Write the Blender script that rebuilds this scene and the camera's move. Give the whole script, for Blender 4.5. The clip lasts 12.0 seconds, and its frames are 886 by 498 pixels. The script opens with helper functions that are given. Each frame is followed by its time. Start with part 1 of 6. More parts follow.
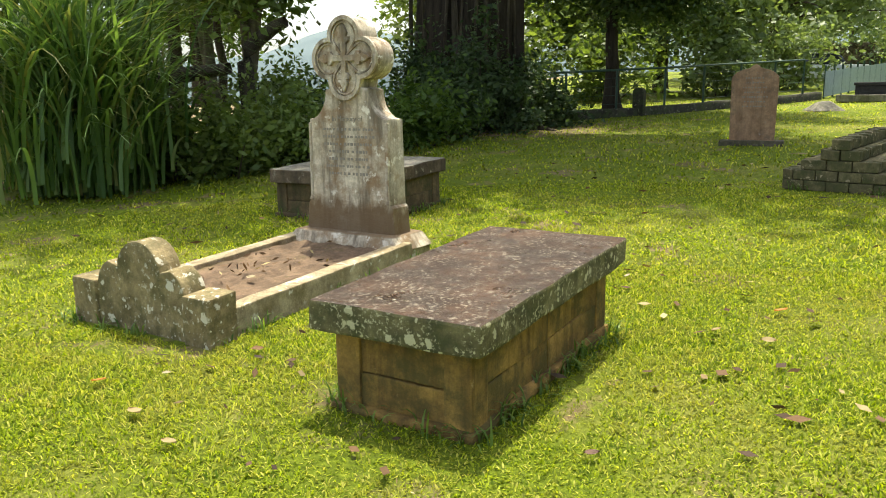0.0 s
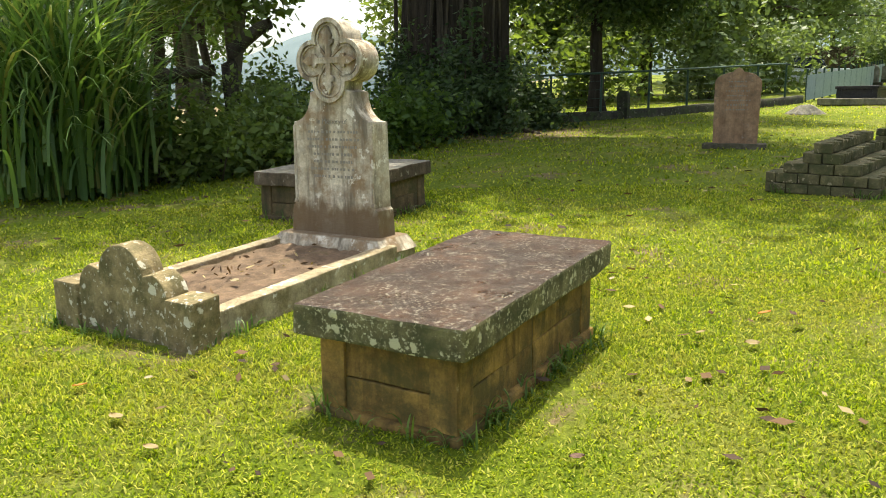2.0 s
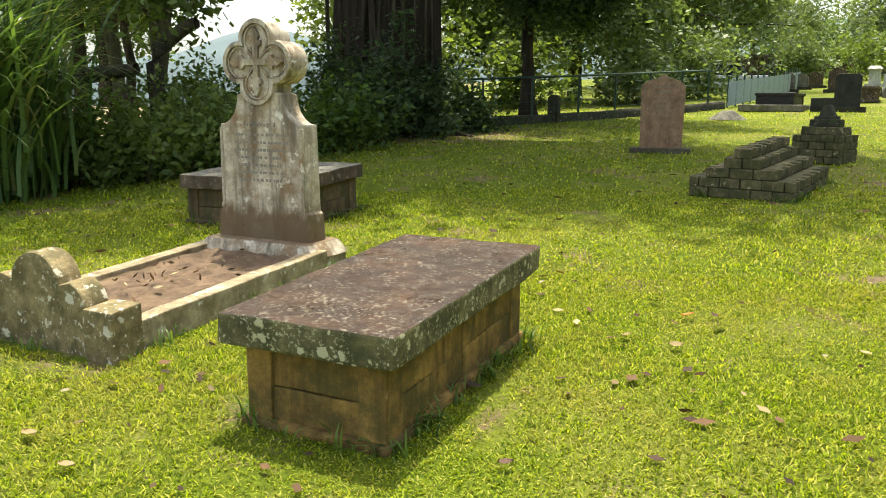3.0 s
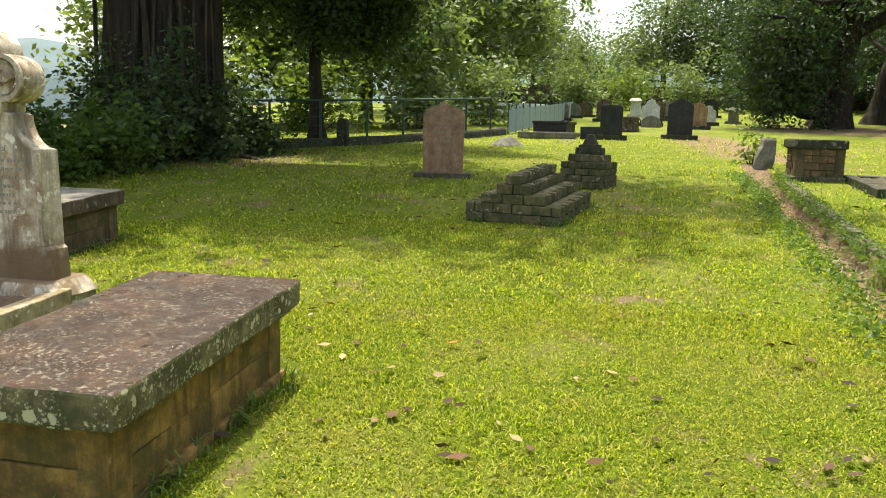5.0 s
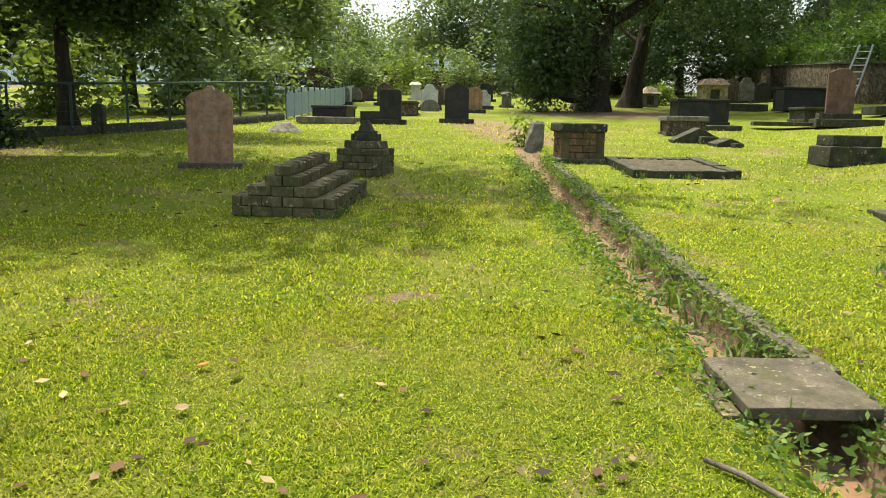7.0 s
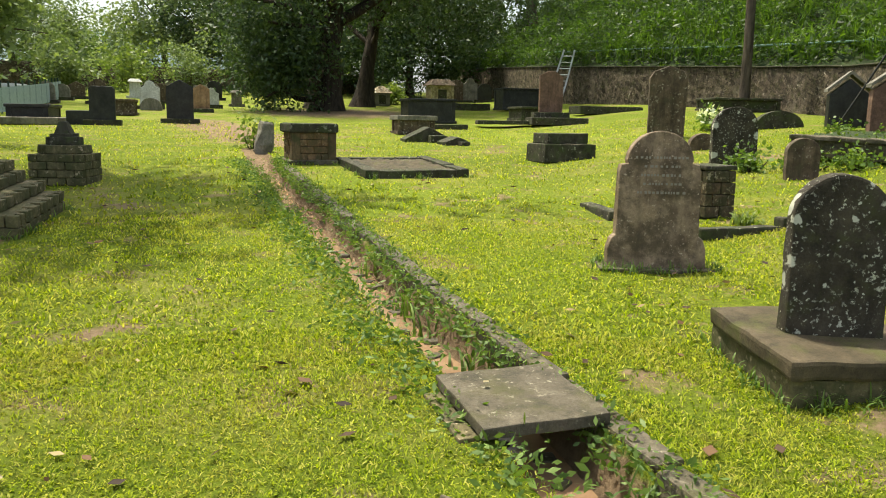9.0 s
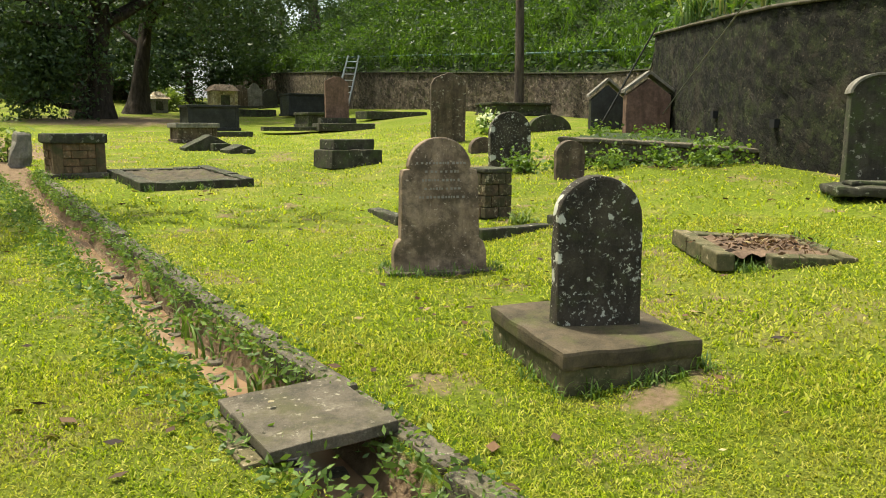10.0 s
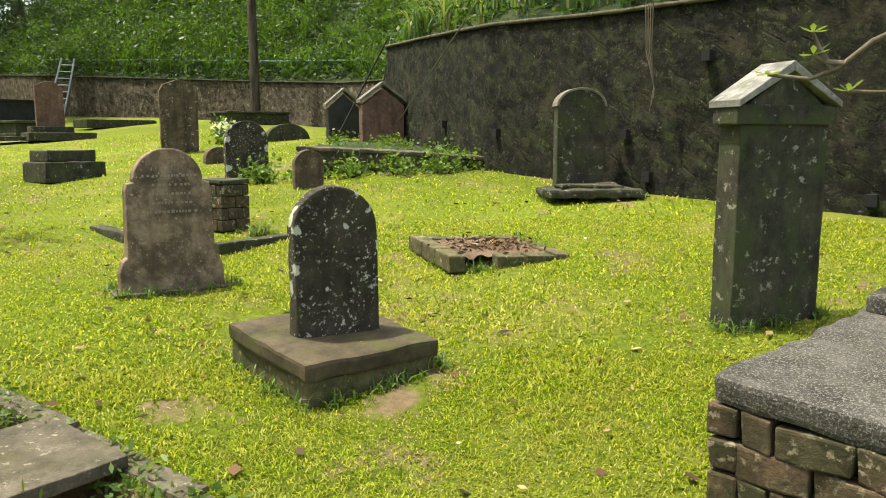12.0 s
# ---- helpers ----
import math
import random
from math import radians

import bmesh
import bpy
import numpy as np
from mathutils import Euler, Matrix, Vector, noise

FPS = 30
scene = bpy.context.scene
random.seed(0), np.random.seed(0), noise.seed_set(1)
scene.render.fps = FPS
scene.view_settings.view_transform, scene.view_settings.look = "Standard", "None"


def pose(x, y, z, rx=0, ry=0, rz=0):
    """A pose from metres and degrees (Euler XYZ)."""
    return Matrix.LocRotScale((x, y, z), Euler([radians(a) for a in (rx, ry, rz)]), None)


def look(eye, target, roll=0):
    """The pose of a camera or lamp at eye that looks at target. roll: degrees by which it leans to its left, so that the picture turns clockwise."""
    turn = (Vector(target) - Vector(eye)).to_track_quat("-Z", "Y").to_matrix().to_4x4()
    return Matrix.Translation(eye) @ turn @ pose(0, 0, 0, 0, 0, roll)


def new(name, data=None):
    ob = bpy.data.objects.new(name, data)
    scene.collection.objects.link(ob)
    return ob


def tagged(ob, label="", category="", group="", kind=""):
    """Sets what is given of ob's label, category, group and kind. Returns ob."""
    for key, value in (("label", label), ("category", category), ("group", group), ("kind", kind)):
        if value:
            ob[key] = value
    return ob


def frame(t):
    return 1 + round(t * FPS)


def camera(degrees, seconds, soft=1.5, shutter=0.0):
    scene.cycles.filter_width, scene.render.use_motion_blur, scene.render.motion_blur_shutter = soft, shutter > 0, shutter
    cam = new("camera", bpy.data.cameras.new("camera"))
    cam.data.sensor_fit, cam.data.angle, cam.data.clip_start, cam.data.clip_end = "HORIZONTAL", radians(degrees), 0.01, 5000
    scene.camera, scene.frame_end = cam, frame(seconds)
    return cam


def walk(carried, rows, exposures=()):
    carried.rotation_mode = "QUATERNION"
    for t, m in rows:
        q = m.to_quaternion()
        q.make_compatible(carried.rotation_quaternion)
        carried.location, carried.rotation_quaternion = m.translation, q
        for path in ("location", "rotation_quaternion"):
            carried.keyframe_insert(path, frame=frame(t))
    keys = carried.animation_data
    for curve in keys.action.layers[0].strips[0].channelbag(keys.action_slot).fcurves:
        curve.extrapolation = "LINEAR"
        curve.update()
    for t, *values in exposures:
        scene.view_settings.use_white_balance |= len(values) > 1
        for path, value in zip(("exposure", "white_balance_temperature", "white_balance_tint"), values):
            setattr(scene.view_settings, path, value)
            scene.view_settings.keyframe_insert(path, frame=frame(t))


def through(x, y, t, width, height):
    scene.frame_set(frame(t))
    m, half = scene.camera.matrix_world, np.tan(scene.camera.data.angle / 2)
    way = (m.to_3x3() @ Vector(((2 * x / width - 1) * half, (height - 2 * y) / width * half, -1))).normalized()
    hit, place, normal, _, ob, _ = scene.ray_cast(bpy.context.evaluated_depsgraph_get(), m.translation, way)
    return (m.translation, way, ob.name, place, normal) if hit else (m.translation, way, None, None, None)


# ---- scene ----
cam = camera(59.3, 12.0, soft=1.0)
PATH = [
    (0, look((-0.331, -0.349, 1.423), (-0.6278, 0.5868, 1.2351), -0.37)),
    (0.5, look((-0.332, -0.348, 1.420), (-0.6272, 0.5885, 1.2321), -0.43)),
    (1, look((-0.333, -0.347, 1.422), (-0.6233, 0.5909, 1.2332), -0.40)),
    (1.5, look((-0.334, -0.345, 1.423), (-0.6197, 0.5951, 1.2380), -0.27)),
    (2, look((-0.333, -0.338, 1.426), (-0.6122, 0.6047, 1.2407), -0.21)),
    (2.5, look((-0.327, -0.330, 1.430), (-0.5987, 0.6152, 1.2466), -0.16)),
    (3, look((-0.315, -0.315, 1.442), (-0.5125, 0.6477, 1.2592), 0.40)),
    (3.2, look((-0.302, -0.302, 1.455), (-0.4674, 0.6665, 1.2691), 0.70)),
    (4.8, look((-0.146, -0.168, 1.476), (-0.1029, 0.8193, 1.3236), 1.20)),
    (5, look((-0.119, -0.146, 1.481), (-0.0643, 0.8407, 1.3293), 1.52)),
    (5.5, look((-0.030, -0.076, 1.489), (0.0603, 0.9089, 1.3380), 1.97)),
    (6, look((0.032, 0.001, 1.496), (0.1635, 0.9786, 1.3312), 1.65)),
    (6.5, look((0.077, 0.091, 1.501), (0.2678, 1.0587, 1.3361), 1.83)),
    (7, look((0.126, 0.237, 1.520), (0.4409, 1.1718, 1.3539), 1.14)),
    (7.2, look((0.151, 0.286, 1.528), (0.5093, 1.2058, 1.3677), 0.50)),
    (8.8, look((0.417, 0.564, 1.537), (0.9942, 1.3645, 1.3745), 0.85)),
    (9, look((0.449, 0.577, 1.543), (1.0494, 1.3600, 1.3813), 0.93)),
    (9.5, look((0.508, 0.568, 1.556), (1.1890, 1.2835, 1.4000), 0.96)),
    (10, look((0.537, 0.556, 1.568), (1.3213, 1.1568, 1.4147), 0.15)),
    (10.5, look((0.549, 0.551, 1.571), (1.3885, 1.0708, 1.4151), -0.32)),
    (11, look((0.559, 0.545, 1.574), (1.4406, 0.9944, 1.4277), -0.28)),
    (11.5, look((0.566, 0.530, 1.578), (1.4767, 0.9193, 1.4377), -0.23)),
    (12, look((0.568, 0.510, 1.581), (1.5053, 0.8288, 1.4387), 0.00)),
]
walk(cam, PATH, exposures=[(0, 0.86, 7000, 3), (5.5, 0.80, 7000, 3), (9.5, 0.61, 7000, 3), (12, 0.74, 7000, 3)])

# ---- light ----
SUN_AZ, SUN_EL = radians(-10), radians(71)
world = bpy.data.worlds.new("sky")
scene.world = world
world.use_nodes = True
sky = world.node_tree.nodes.new("ShaderNodeTexSky")
sky.sky_type, sky.sun_disc = "NISHITA", False
sky.sun_elevation, sky.sun_rotation = SUN_EL, SUN_AZ
sky.air_density, sky.dust_density, sky.ozone_density = 1.0, 6.0, 1.0
back = world.node_tree.nodes["Background"]
back.inputs["Strength"].default_value = 0.15
veil = world.node_tree.nodes.new("ShaderNodeVectorMath")  # thin white cloud over the blue
veil.inputs[1].default_value = (1.6, 1.8, 2.0)
world.node_tree.links.new(sky.outputs[0], veil.inputs[0])
world.node_tree.links.new(veil.outputs[0], back.inputs["Color"])
sun = new("sun", bpy.data.lights.new("sun", "SUN"))
sun.data.energy, sun.data.angle, sun.data.color = 4.2, radians(0.8), (1.0, 0.95, 0.84)
sun.matrix_world = look((math.sin(SUN_AZ) * math.cos(SUN_EL) * 50, math.cos(SUN_AZ) * math.cos(SUN_EL) * 50, math.sin(SUN_EL) * 50), (0, 0, 0))

# ---- ground form ----
WALL_N = (0.795, -0.607)


def smooth(a, b, v):
    k = np.clip((v - a) / (b - a), 0, 1)
    return k * k * (3 - 2 * k)


def lie(x, y):
    """The even slope of the whole graveyard, uphill away from the start and a little towards the wall."""
    return 0.0197 * np.clip(x, -12.0, 40.0) + 0.0561 * np.clip(y, -12.0, 60.0)


def rise(x, y):
    """The lawn's height without the drain: an even slope, a slow rise towards the retaining wall, and a fall to the river."""
    x, y = np.asarray(x, float), np.asarray(y, float)
    q = np.maximum(0, WALL_N[0] * x + WALL_N[1] * y - 1.8)
    h = np.minimum(np.minimum(0.11 * q, 0.66 + 0.03 * (q - 6)), 0.75)
    bank = np.maximum(-9.5 - x, 0)
    return lie(x, y) + h - 3.5 * smooth(0, 9, bank) + 0.018 * np.sin(x * 0.9 + 1.3 * np.sin(y * 0.45)) * np.cos(y * 0.7 + 0.5)


def gz(x, y):
    return float(rise(x, y))


def drain_x(y):
    return np.interp(y, [-40, 2.2, 5, 7.5, 11, 13.5, 17, 60], [-9.5, 2.60, 3.43, 4.26, 5.40, 6.2, 7.6, 22])


def drain_depth(a, y):
    return 0.24 * (1 - smooth(0.15, 0.27, np.abs(a))) * (1 - smooth(12.5, 14.5, y))


# ---- materials ----
def nodes(name, rough=0.85, spec=0.3):
    m = bpy.data.materials.new(name)
    m.use_nodes = True
    t = m.node_tree
    b = t.nodes["Principled BSDF"]
    b.inputs["Roughness"].default_value = rough
    b.inputs["Specular IOR Level"].default_value = spec
    return m, t, b


def noise_at(t, scale, detail=6, rough=0.6, coord=None, off=(0, 0, 0), stretch=(1, 1, 1), distort=0.0):
    if coord is None:
        c = t.nodes.new("ShaderNodeTexCoord")
        info = t.nodes.new("ShaderNodeObjectInfo")
        mul = t.nodes.new("ShaderNodeVectorMath")
        mul.operation = "SCALE"
        mul.inputs[0].default_value = (13.0, 7.0, 5.0)
        t.links.new(info.outputs["Random"], mul.inputs["Scale"])
        add = t.nodes.new("ShaderNodeVectorMath")
        t.links.new(c.outputs["Object"], add.inputs[0])
        t.links.new(mul.outputs[0], add.inputs[1])
        coord = add.outputs[0]
    mp = t.nodes.new("ShaderNodeMapping")
    mp.inputs["Location"].default_value = off
    mp.inputs["Scale"].default_value = stretch
    t.links.new(coord, mp.inputs["Vector"])
    n = t.nodes.new("ShaderNodeTexNoise")
    n.inputs["Scale"].default_value = scale
    n.inputs["Detail"].default_value = detail
    n.inputs["Roughness"].default_value = rough
    n.inputs["Distortion"].default_value = distort
    t.links.new(mp.outputs[0], n.inputs["Vector"])
    return n.outputs["Fac"]


def ramp(t, fac, *stops):
    r = t.nodes.new("ShaderNodeValToRGB")
    e = r.color_ramp.elements
    while len(e) < len(stops):
        e.new(0.5)
    for k, (p, c) in enumerate(stops):
        e[k].position = p
        e[k].color = (c, c, c, 1) if isinstance(c, (int, float)) else (*c, 1)
    t.links.new(fac, r.inputs[0])
    return r.outputs[0]


def mix(t, fac, a, b, mode="MIX"):
    m = t.nodes.new("ShaderNodeMix")
    m.data_type, m.blend_type = "RGBA", mode
    for sock, v in ((m.inputs[0], fac), (m.inputs[6], a), (m.inputs[7], b)):
        if isinstance(v, (int, float)):
            sock.default_value = v
        elif isinstance(v, tuple):
            sock.default_value = (*v, 1)
        else:
            t.links.new(v, sock)
    return m.outputs[2]


def bump(t, b, height, strength, dist):
    n = t.nodes.new("ShaderNodeBump")
    n.inputs["Strength"].default_value = strength
    n.inputs["Distance"].default_value = dist
    t.links.new(height, n.inputs["Height"])
    t.links.new(n.outputs[0], b.inputs["Normal"])


def stone(name, dark, light, spots=(0.5, 0.5, 0.45), spot_at=0.68, moss=(0.06, 0.07, 0.02), moss_at=0.66, scale=3.0, rough=0.85, streak=0.35, spot_scale=14, grain=90, spec=0.3, relief=0.5, blobs=0.0, gate=True):
    """Weathered stone or plaster: two-scale mottling, running streaks, moss and lichen spots."""
    m, t, b = nodes(name, rough, spec)
    base = ramp(t, noise_at(t, scale), (0.32, dark), (0.68, light))
    fine = noise_at(t, grain, 4, 0.7)
    base = mix(t, 0.55, base, ramp(t, fine, (0.3, 0.45), (0.7, 1.0)), "MULTIPLY")
    base = mix(t, 0.6, base, ramp(t, noise_at(t, 17, 7, 0.7, off=(6, 1, 3)), (0.34, 0.42), (0.64, 1.12)), "MULTIPLY")
    run = ramp(t, noise_at(t, 5, 5, 0.6, stretch=(2.2, 2.2, 0.25), off=(3, 1, 2)), (0.46, 0.0), (0.64, streak))
    base = mix(t, run, base, tuple(v * 0.28 for v in dark))
    base = mix(t, ramp(t, noise_at(t, 4.5, 8, 0.7, off=(7, 2, 9)), (moss_at - 0.08, 0.0), (moss_at + 0.06, 0.8)), base, moss)
    lich = ramp(t, noise_at(t, spot_scale, 5, 0.65, off=(1, 8, 4)), (spot_at - 0.03, 0.0), (spot_at + 0.03, 0.85))
    if gate:
        lich = mix(t, 1.0, lich, ramp(t, noise_at(t, spot_scale * 0.16 + 0.8, 4, 0.6, off=(2, 3, 7)), (0.42, 0.0), (0.56, 1.0)), "MULTIPLY")
    base = mix(t, lich, base, spots)
    if blobs:
        for sc, lim in ((blobs * 0.62, 0.62), (blobs, 0.59), (blobs * 2.6, 0.50)):
            mpb = t.nodes.new("ShaderNodeMapping")
            mpb.inputs["Location"].default_value = (sc, 2.7, 1.3)
            t.links.new(t.nodes.new("ShaderNodeTexCoord").outputs["Object"], mpb.inputs["Vector"])
            vb = t.nodes.new("ShaderNodeTexVoronoi")
            vb.inputs["Scale"].default_value = sc
            t.links.new(mpb.outputs[0], vb.inputs["Vector"])
            sz = t.nodes.new("ShaderNodeSeparateColor")
            t.links.new(vb.outputs["Color"], sz.inputs[0])
            dist = t.nodes.new("ShaderNodeMath")
            dist.operation = "MULTIPLY_ADD"
            t.links.new(noise_at(t, sc * 3, 4, 0.6), dist.inputs[0])
            dist.inputs[1].default_value = 0.62
            t.links.new(vb.outputs["Distance"], dist.inputs[2])
            grow = t.nodes.new("ShaderNodeMath")
            grow.operation = "MULTIPLY_ADD"
            t.links.new(sz.outputs[0], grow.inputs[0])
            grow.inputs[1].default_value = 0.38
            t.links.new(dist.outputs[0], grow.inputs[2])
            base = mix(t, ramp(t, grow.outputs[0], (lim - 0.02, 0.92), (lim + 0.03, 0.0)), base, spots)
    t.links.new(base, b.inputs["Base Color"])
    bump(t, b, mix(t, 0.5, noise_at(t, 22, 8, 0.7), fine), relief, 0.02)
    return m


M = {}
M["slab"] = stone("lichened_slab", (0.026, 0.011, 0.005), (0.085, 0.038, 0.017), (0.24, 0.21, 0.16), 0.575, (0.020, 0.010, 0.006), 0.52, 2.2, 0.30, 0.0, 55, 120, 0.3)
t = M["slab"].node_tree  # wet in places
t.links.new(ramp(t, noise_at(t, 3.5, 7, 0.7, off=(3, 9, 1)), (0.34, 0.16), (0.56, 0.75)), t.nodes["Principled BSDF"].inputs["Roughness"])
M["slab_edge"] = stone("slab_edge", (0.09, 0.08, 0.035), (0.27, 0.235, 0.115), (0.46, 0.43, 0.28), 0.575, (0.045, 0.05, 0.018), 0.56, 5, 0.85, 0.5, 60, blobs=17)
M["plaster"] = stone("ochre_plaster", (0.16, 0.095, 0.03), (0.50, 0.30, 0.085), (0.42, 0.30, 0.16), 0.68, (0.07, 0.06, 0.02), 0.54, 3, 0.85, 0.7)
M["plaster_dark"] = stone("dark_plaster", (0.10, 0.07, 0.035), (0.22, 0.15, 0.08), (0.3, 0.25, 0.16), 0.74, (0.05, 0.055, 0.02), 0.57, 4, 0.85, 0.6)
M["marble"] = stone("stained_marble", (0.46, 0.36, 0.25), (0.86, 0.77, 0.63), (0.86, 0.81, 0.72), 0.62, (0.24, 0.145, 0.07), 0.57, 3.4, 0.75, 0.9, 9, 60)
M["kerb"] = stone("kerb_marble", (0.26, 0.195, 0.105), (0.60, 0.50, 0.34), (0.75, 0.72, 0.64), 0.60, (0.13, 0.10, 0.045), 0.58, 5, 0.8, 0.3, 12)
M["footstone"] = stone("footstone", (0.18, 0.135, 0.06), (0.44, 0.345, 0.185), (0.6, 0.56, 0.46), 0.61, (0.08, 0.075, 0.03), 0.54, 6, 0.85, 0.35, 30, blobs=11)
M["pink"] = stone("pink_granite", (0.34, 0.19, 0.105), (0.50, 0.31, 0.19), (0.30, 0.22, 0.17), 0.65, (0.12, 0.09, 0.06), 0.62, 5, 0.7, 0.4, 14, 160)
M["granite"] = stone("speckled_granite", (0.19, 0.13, 0.085), (0.44, 0.32, 0.22), (0.50, 0.40, 0.31), 0.63, (0.06, 0.045, 0.028), 0.56, 6, 0.75, 0.45, 40, 130)
M["black"] = stone("black_lichen_stone", (0.028, 0.023, 0.016), (0.085, 0.07, 0.048), (0.48, 0.48, 0.40), 0.60, (0.05, 0.055, 0.02), 0.60, 5, 0.9, 0.3, 40, 80, blobs=8.0)
M["dark"] = stone("dark_stone", (0.03, 0.028, 0.02), (0.10, 0.09, 0.062), (0.30, 0.29, 0.23), 0.62, (0.045, 0.058, 0.02), 0.54, 5, 0.9, 0.4, 16)
M["slate"] = stone("dark_polished_stone", (0.02, 0.02, 0.02), (0.05, 0.05, 0.048), (0.15, 0.15, 0.13), 0.76, (0.03, 0.035, 0.02), 0.70, 4, 0.5, 0.2, 16)
# cap of the tall dark stone, painted paler for its sunlit slopes
M["lit_cap"] = stone("sunlit_coping", (0.17, 0.165, 0.14), (0.40, 0.39, 0.36), (0.48, 0.46, 0.42), 0.62, (0.10, 0.10, 0.06), 0.60, 6, 0.85, 0.3, 20)
M["grey"] = stone("grey_stone", (0.16, 0.15, 0.12), (0.34, 0.31, 0.26), (0.5, 0.48, 0.42), 0.68, (0.10, 0.10, 0.05), 0.62, 4, 0.85, 0.45, 14)
M["brown"] = stone("brown_stone", (0.08, 0.055, 0.037), (0.20, 0.145, 0.10), (0.38, 0.34, 0.27), 0.61, (0.07, 0.06, 0.035), 0.60, 5, 0.85, 0.55, 16)
M["rust"] = stone("red_brown_stone", (0.14, 0.08, 0.055), (0.27, 0.16, 0.115), (0.3, 0.2, 0.16), 0.74, (0.09, 0.06, 0.04), 0.68, 5, 0.75, 0.4, 16, 120)
M["brick"] = stone("mossy_brick", (0.085, 0.078, 0.036), (0.23, 0.19, 0.10), (0.40, 0.32, 0.22), 0.62, (0.05, 0.055, 0.02), 0.52, 6, 0.9, 0.3, 18, 70)
M["brick_red"] = stone("old_brick", (0.15, 0.09, 0.045), (0.34, 0.21, 0.115), (0.38, 0.3, 0.21), 0.62, (0.06, 0.058, 0.025), 0.54, 6, 0.9, 0.3, 18, 70)
M["brick_dark"] = stone("weathered_dark_brick", (0.06, 0.045, 0.028), (0.20, 0.13, 0.08), (0.34, 0.29, 0.2), 0.58, (0.04, 0.042, 0.018), 0.50, 9, 0.95, 0.4, 24, 60)
M["mortar"] = stone("dark_mortar", (0.05, 0.043, 0.03), (0.10, 0.085, 0.06), (0.2, 0.18, 0.13), 0.74, (0.05, 0.055, 0.02), 0.55, 8, 0.95, 0.3)
M["concrete"] = stone("worn_concrete", (0.075, 0.066, 0.045), (0.19, 0.16, 0.115), (0.30, 0.27, 0.20), 0.62, (0.075, 0.072, 0.03), 0.58, 5, 0.85, 0.2, 26, 70, 0.25, 0.8)
M["tar"] = stone("dark_cap", (0.05, 0.046, 0.04), (0.13, 0.12, 0.105), (0.21, 0.20, 0.18), 0.56, (0.05, 0.05, 0.03), 0.60, 6, 0.92, 0.25, 110, 60, 0.2, 1.0, gate=False)
# dark mossy stone taken down to near-black: the wall's shade is in its colour
M["wall"] = stone("shade_dark_rubble_wall", (0.010, 0.010, 0.008), (0.040, 0.036, 0.027), (0.14, 0.12, 0.08), 0.62, (0.035, 0.045, 0.015), 0.54, 3.2, 0.95, 0.08, 26, 45, 0.2, 0.8)
M["wall_low"] = stone("rubble_wall_far", (0.10, 0.078, 0.056), (0.24, 0.19, 0.14), (0.34, 0.30, 0.24), 0.62, (0.06, 0.06, 0.025), 0.56, 3.0, 0.95, 0.5, 8, 40, 0.2, 0.8)
for key in ("wall", "wall_low"):
    t = M[key].node_tree
    b = t.nodes["Principled BSDF"]
    under = b.inputs["Base Color"].links[0].from_socket
    mp = t.nodes.new("ShaderNodeMapping")
    mp.inputs["Scale"].default_value = (1, 1, 2.1)
    bent = t.nodes.new("ShaderNodeVectorMath")
    t.links.new(t.nodes.new("ShaderNodeTexCoord").outputs["Object"], bent.inputs[0])
    t.links.new(ramp(t, noise_at(t, 3, 5, 0.7), (0.3, 0.0), (0.7, 0.35)), bent.inputs[1])
    t.links.new(bent.outputs[0], mp.inputs["Vector"])
    vo = t.nodes.new("ShaderNodeTexVoronoi")
    vo.feature = "DISTANCE_TO_EDGE"
    vo.inputs["Scale"].default_value = 6.0
    vc = t.nodes.new("ShaderNodeTexVoronoi")
    vc.inputs["Scale"].default_value = 6.0
    t.links.new(mp.outputs[0], vo.inputs["Vector"])
    t.links.new(mp.outputs[0], vc.inputs["Vector"])
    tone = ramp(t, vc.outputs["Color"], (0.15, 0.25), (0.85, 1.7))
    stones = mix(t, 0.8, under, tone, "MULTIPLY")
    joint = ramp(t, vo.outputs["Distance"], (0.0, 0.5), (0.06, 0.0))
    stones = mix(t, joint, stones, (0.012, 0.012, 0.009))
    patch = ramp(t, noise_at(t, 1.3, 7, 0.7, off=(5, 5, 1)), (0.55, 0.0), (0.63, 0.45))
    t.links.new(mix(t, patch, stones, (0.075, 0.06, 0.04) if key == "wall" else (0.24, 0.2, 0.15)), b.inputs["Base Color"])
    bump(t, b, mix(t, 0.5, ramp(t, vo.outputs["Distance"], (0.0, 0.0), (0.12, 1.0)), noise_at(t, 9, 9, 0.8)), 0.8, 0.08)
M["dirt"] = stone("red_earth", (0.09, 0.058, 0.036), (0.25, 0.165, 0.105), (0.40, 0.30, 0.2), 0.72, (0.10, 0.08, 0.03), 0.64, 5, 0.9, 0.1, 20, 60)
M["hill_soil"] = stone("overgrown_soil", (0.02, 0.03, 0.01), (0.06, 0.08, 0.022), (0.10, 0.09, 0.04), 0.66, (0.02, 0.04, 0.01), 0.5, 1.2, 0.95, 0.1, 6, 40)
M["white"] = stone("whitewash", (0.6, 0.6, 0.57), (0.8, 0.8, 0.78), (0.8, 0.8, 0.8), 0.8, (0.3, 0.3, 0.25), 0.75, 4, 0.7, 0.3)


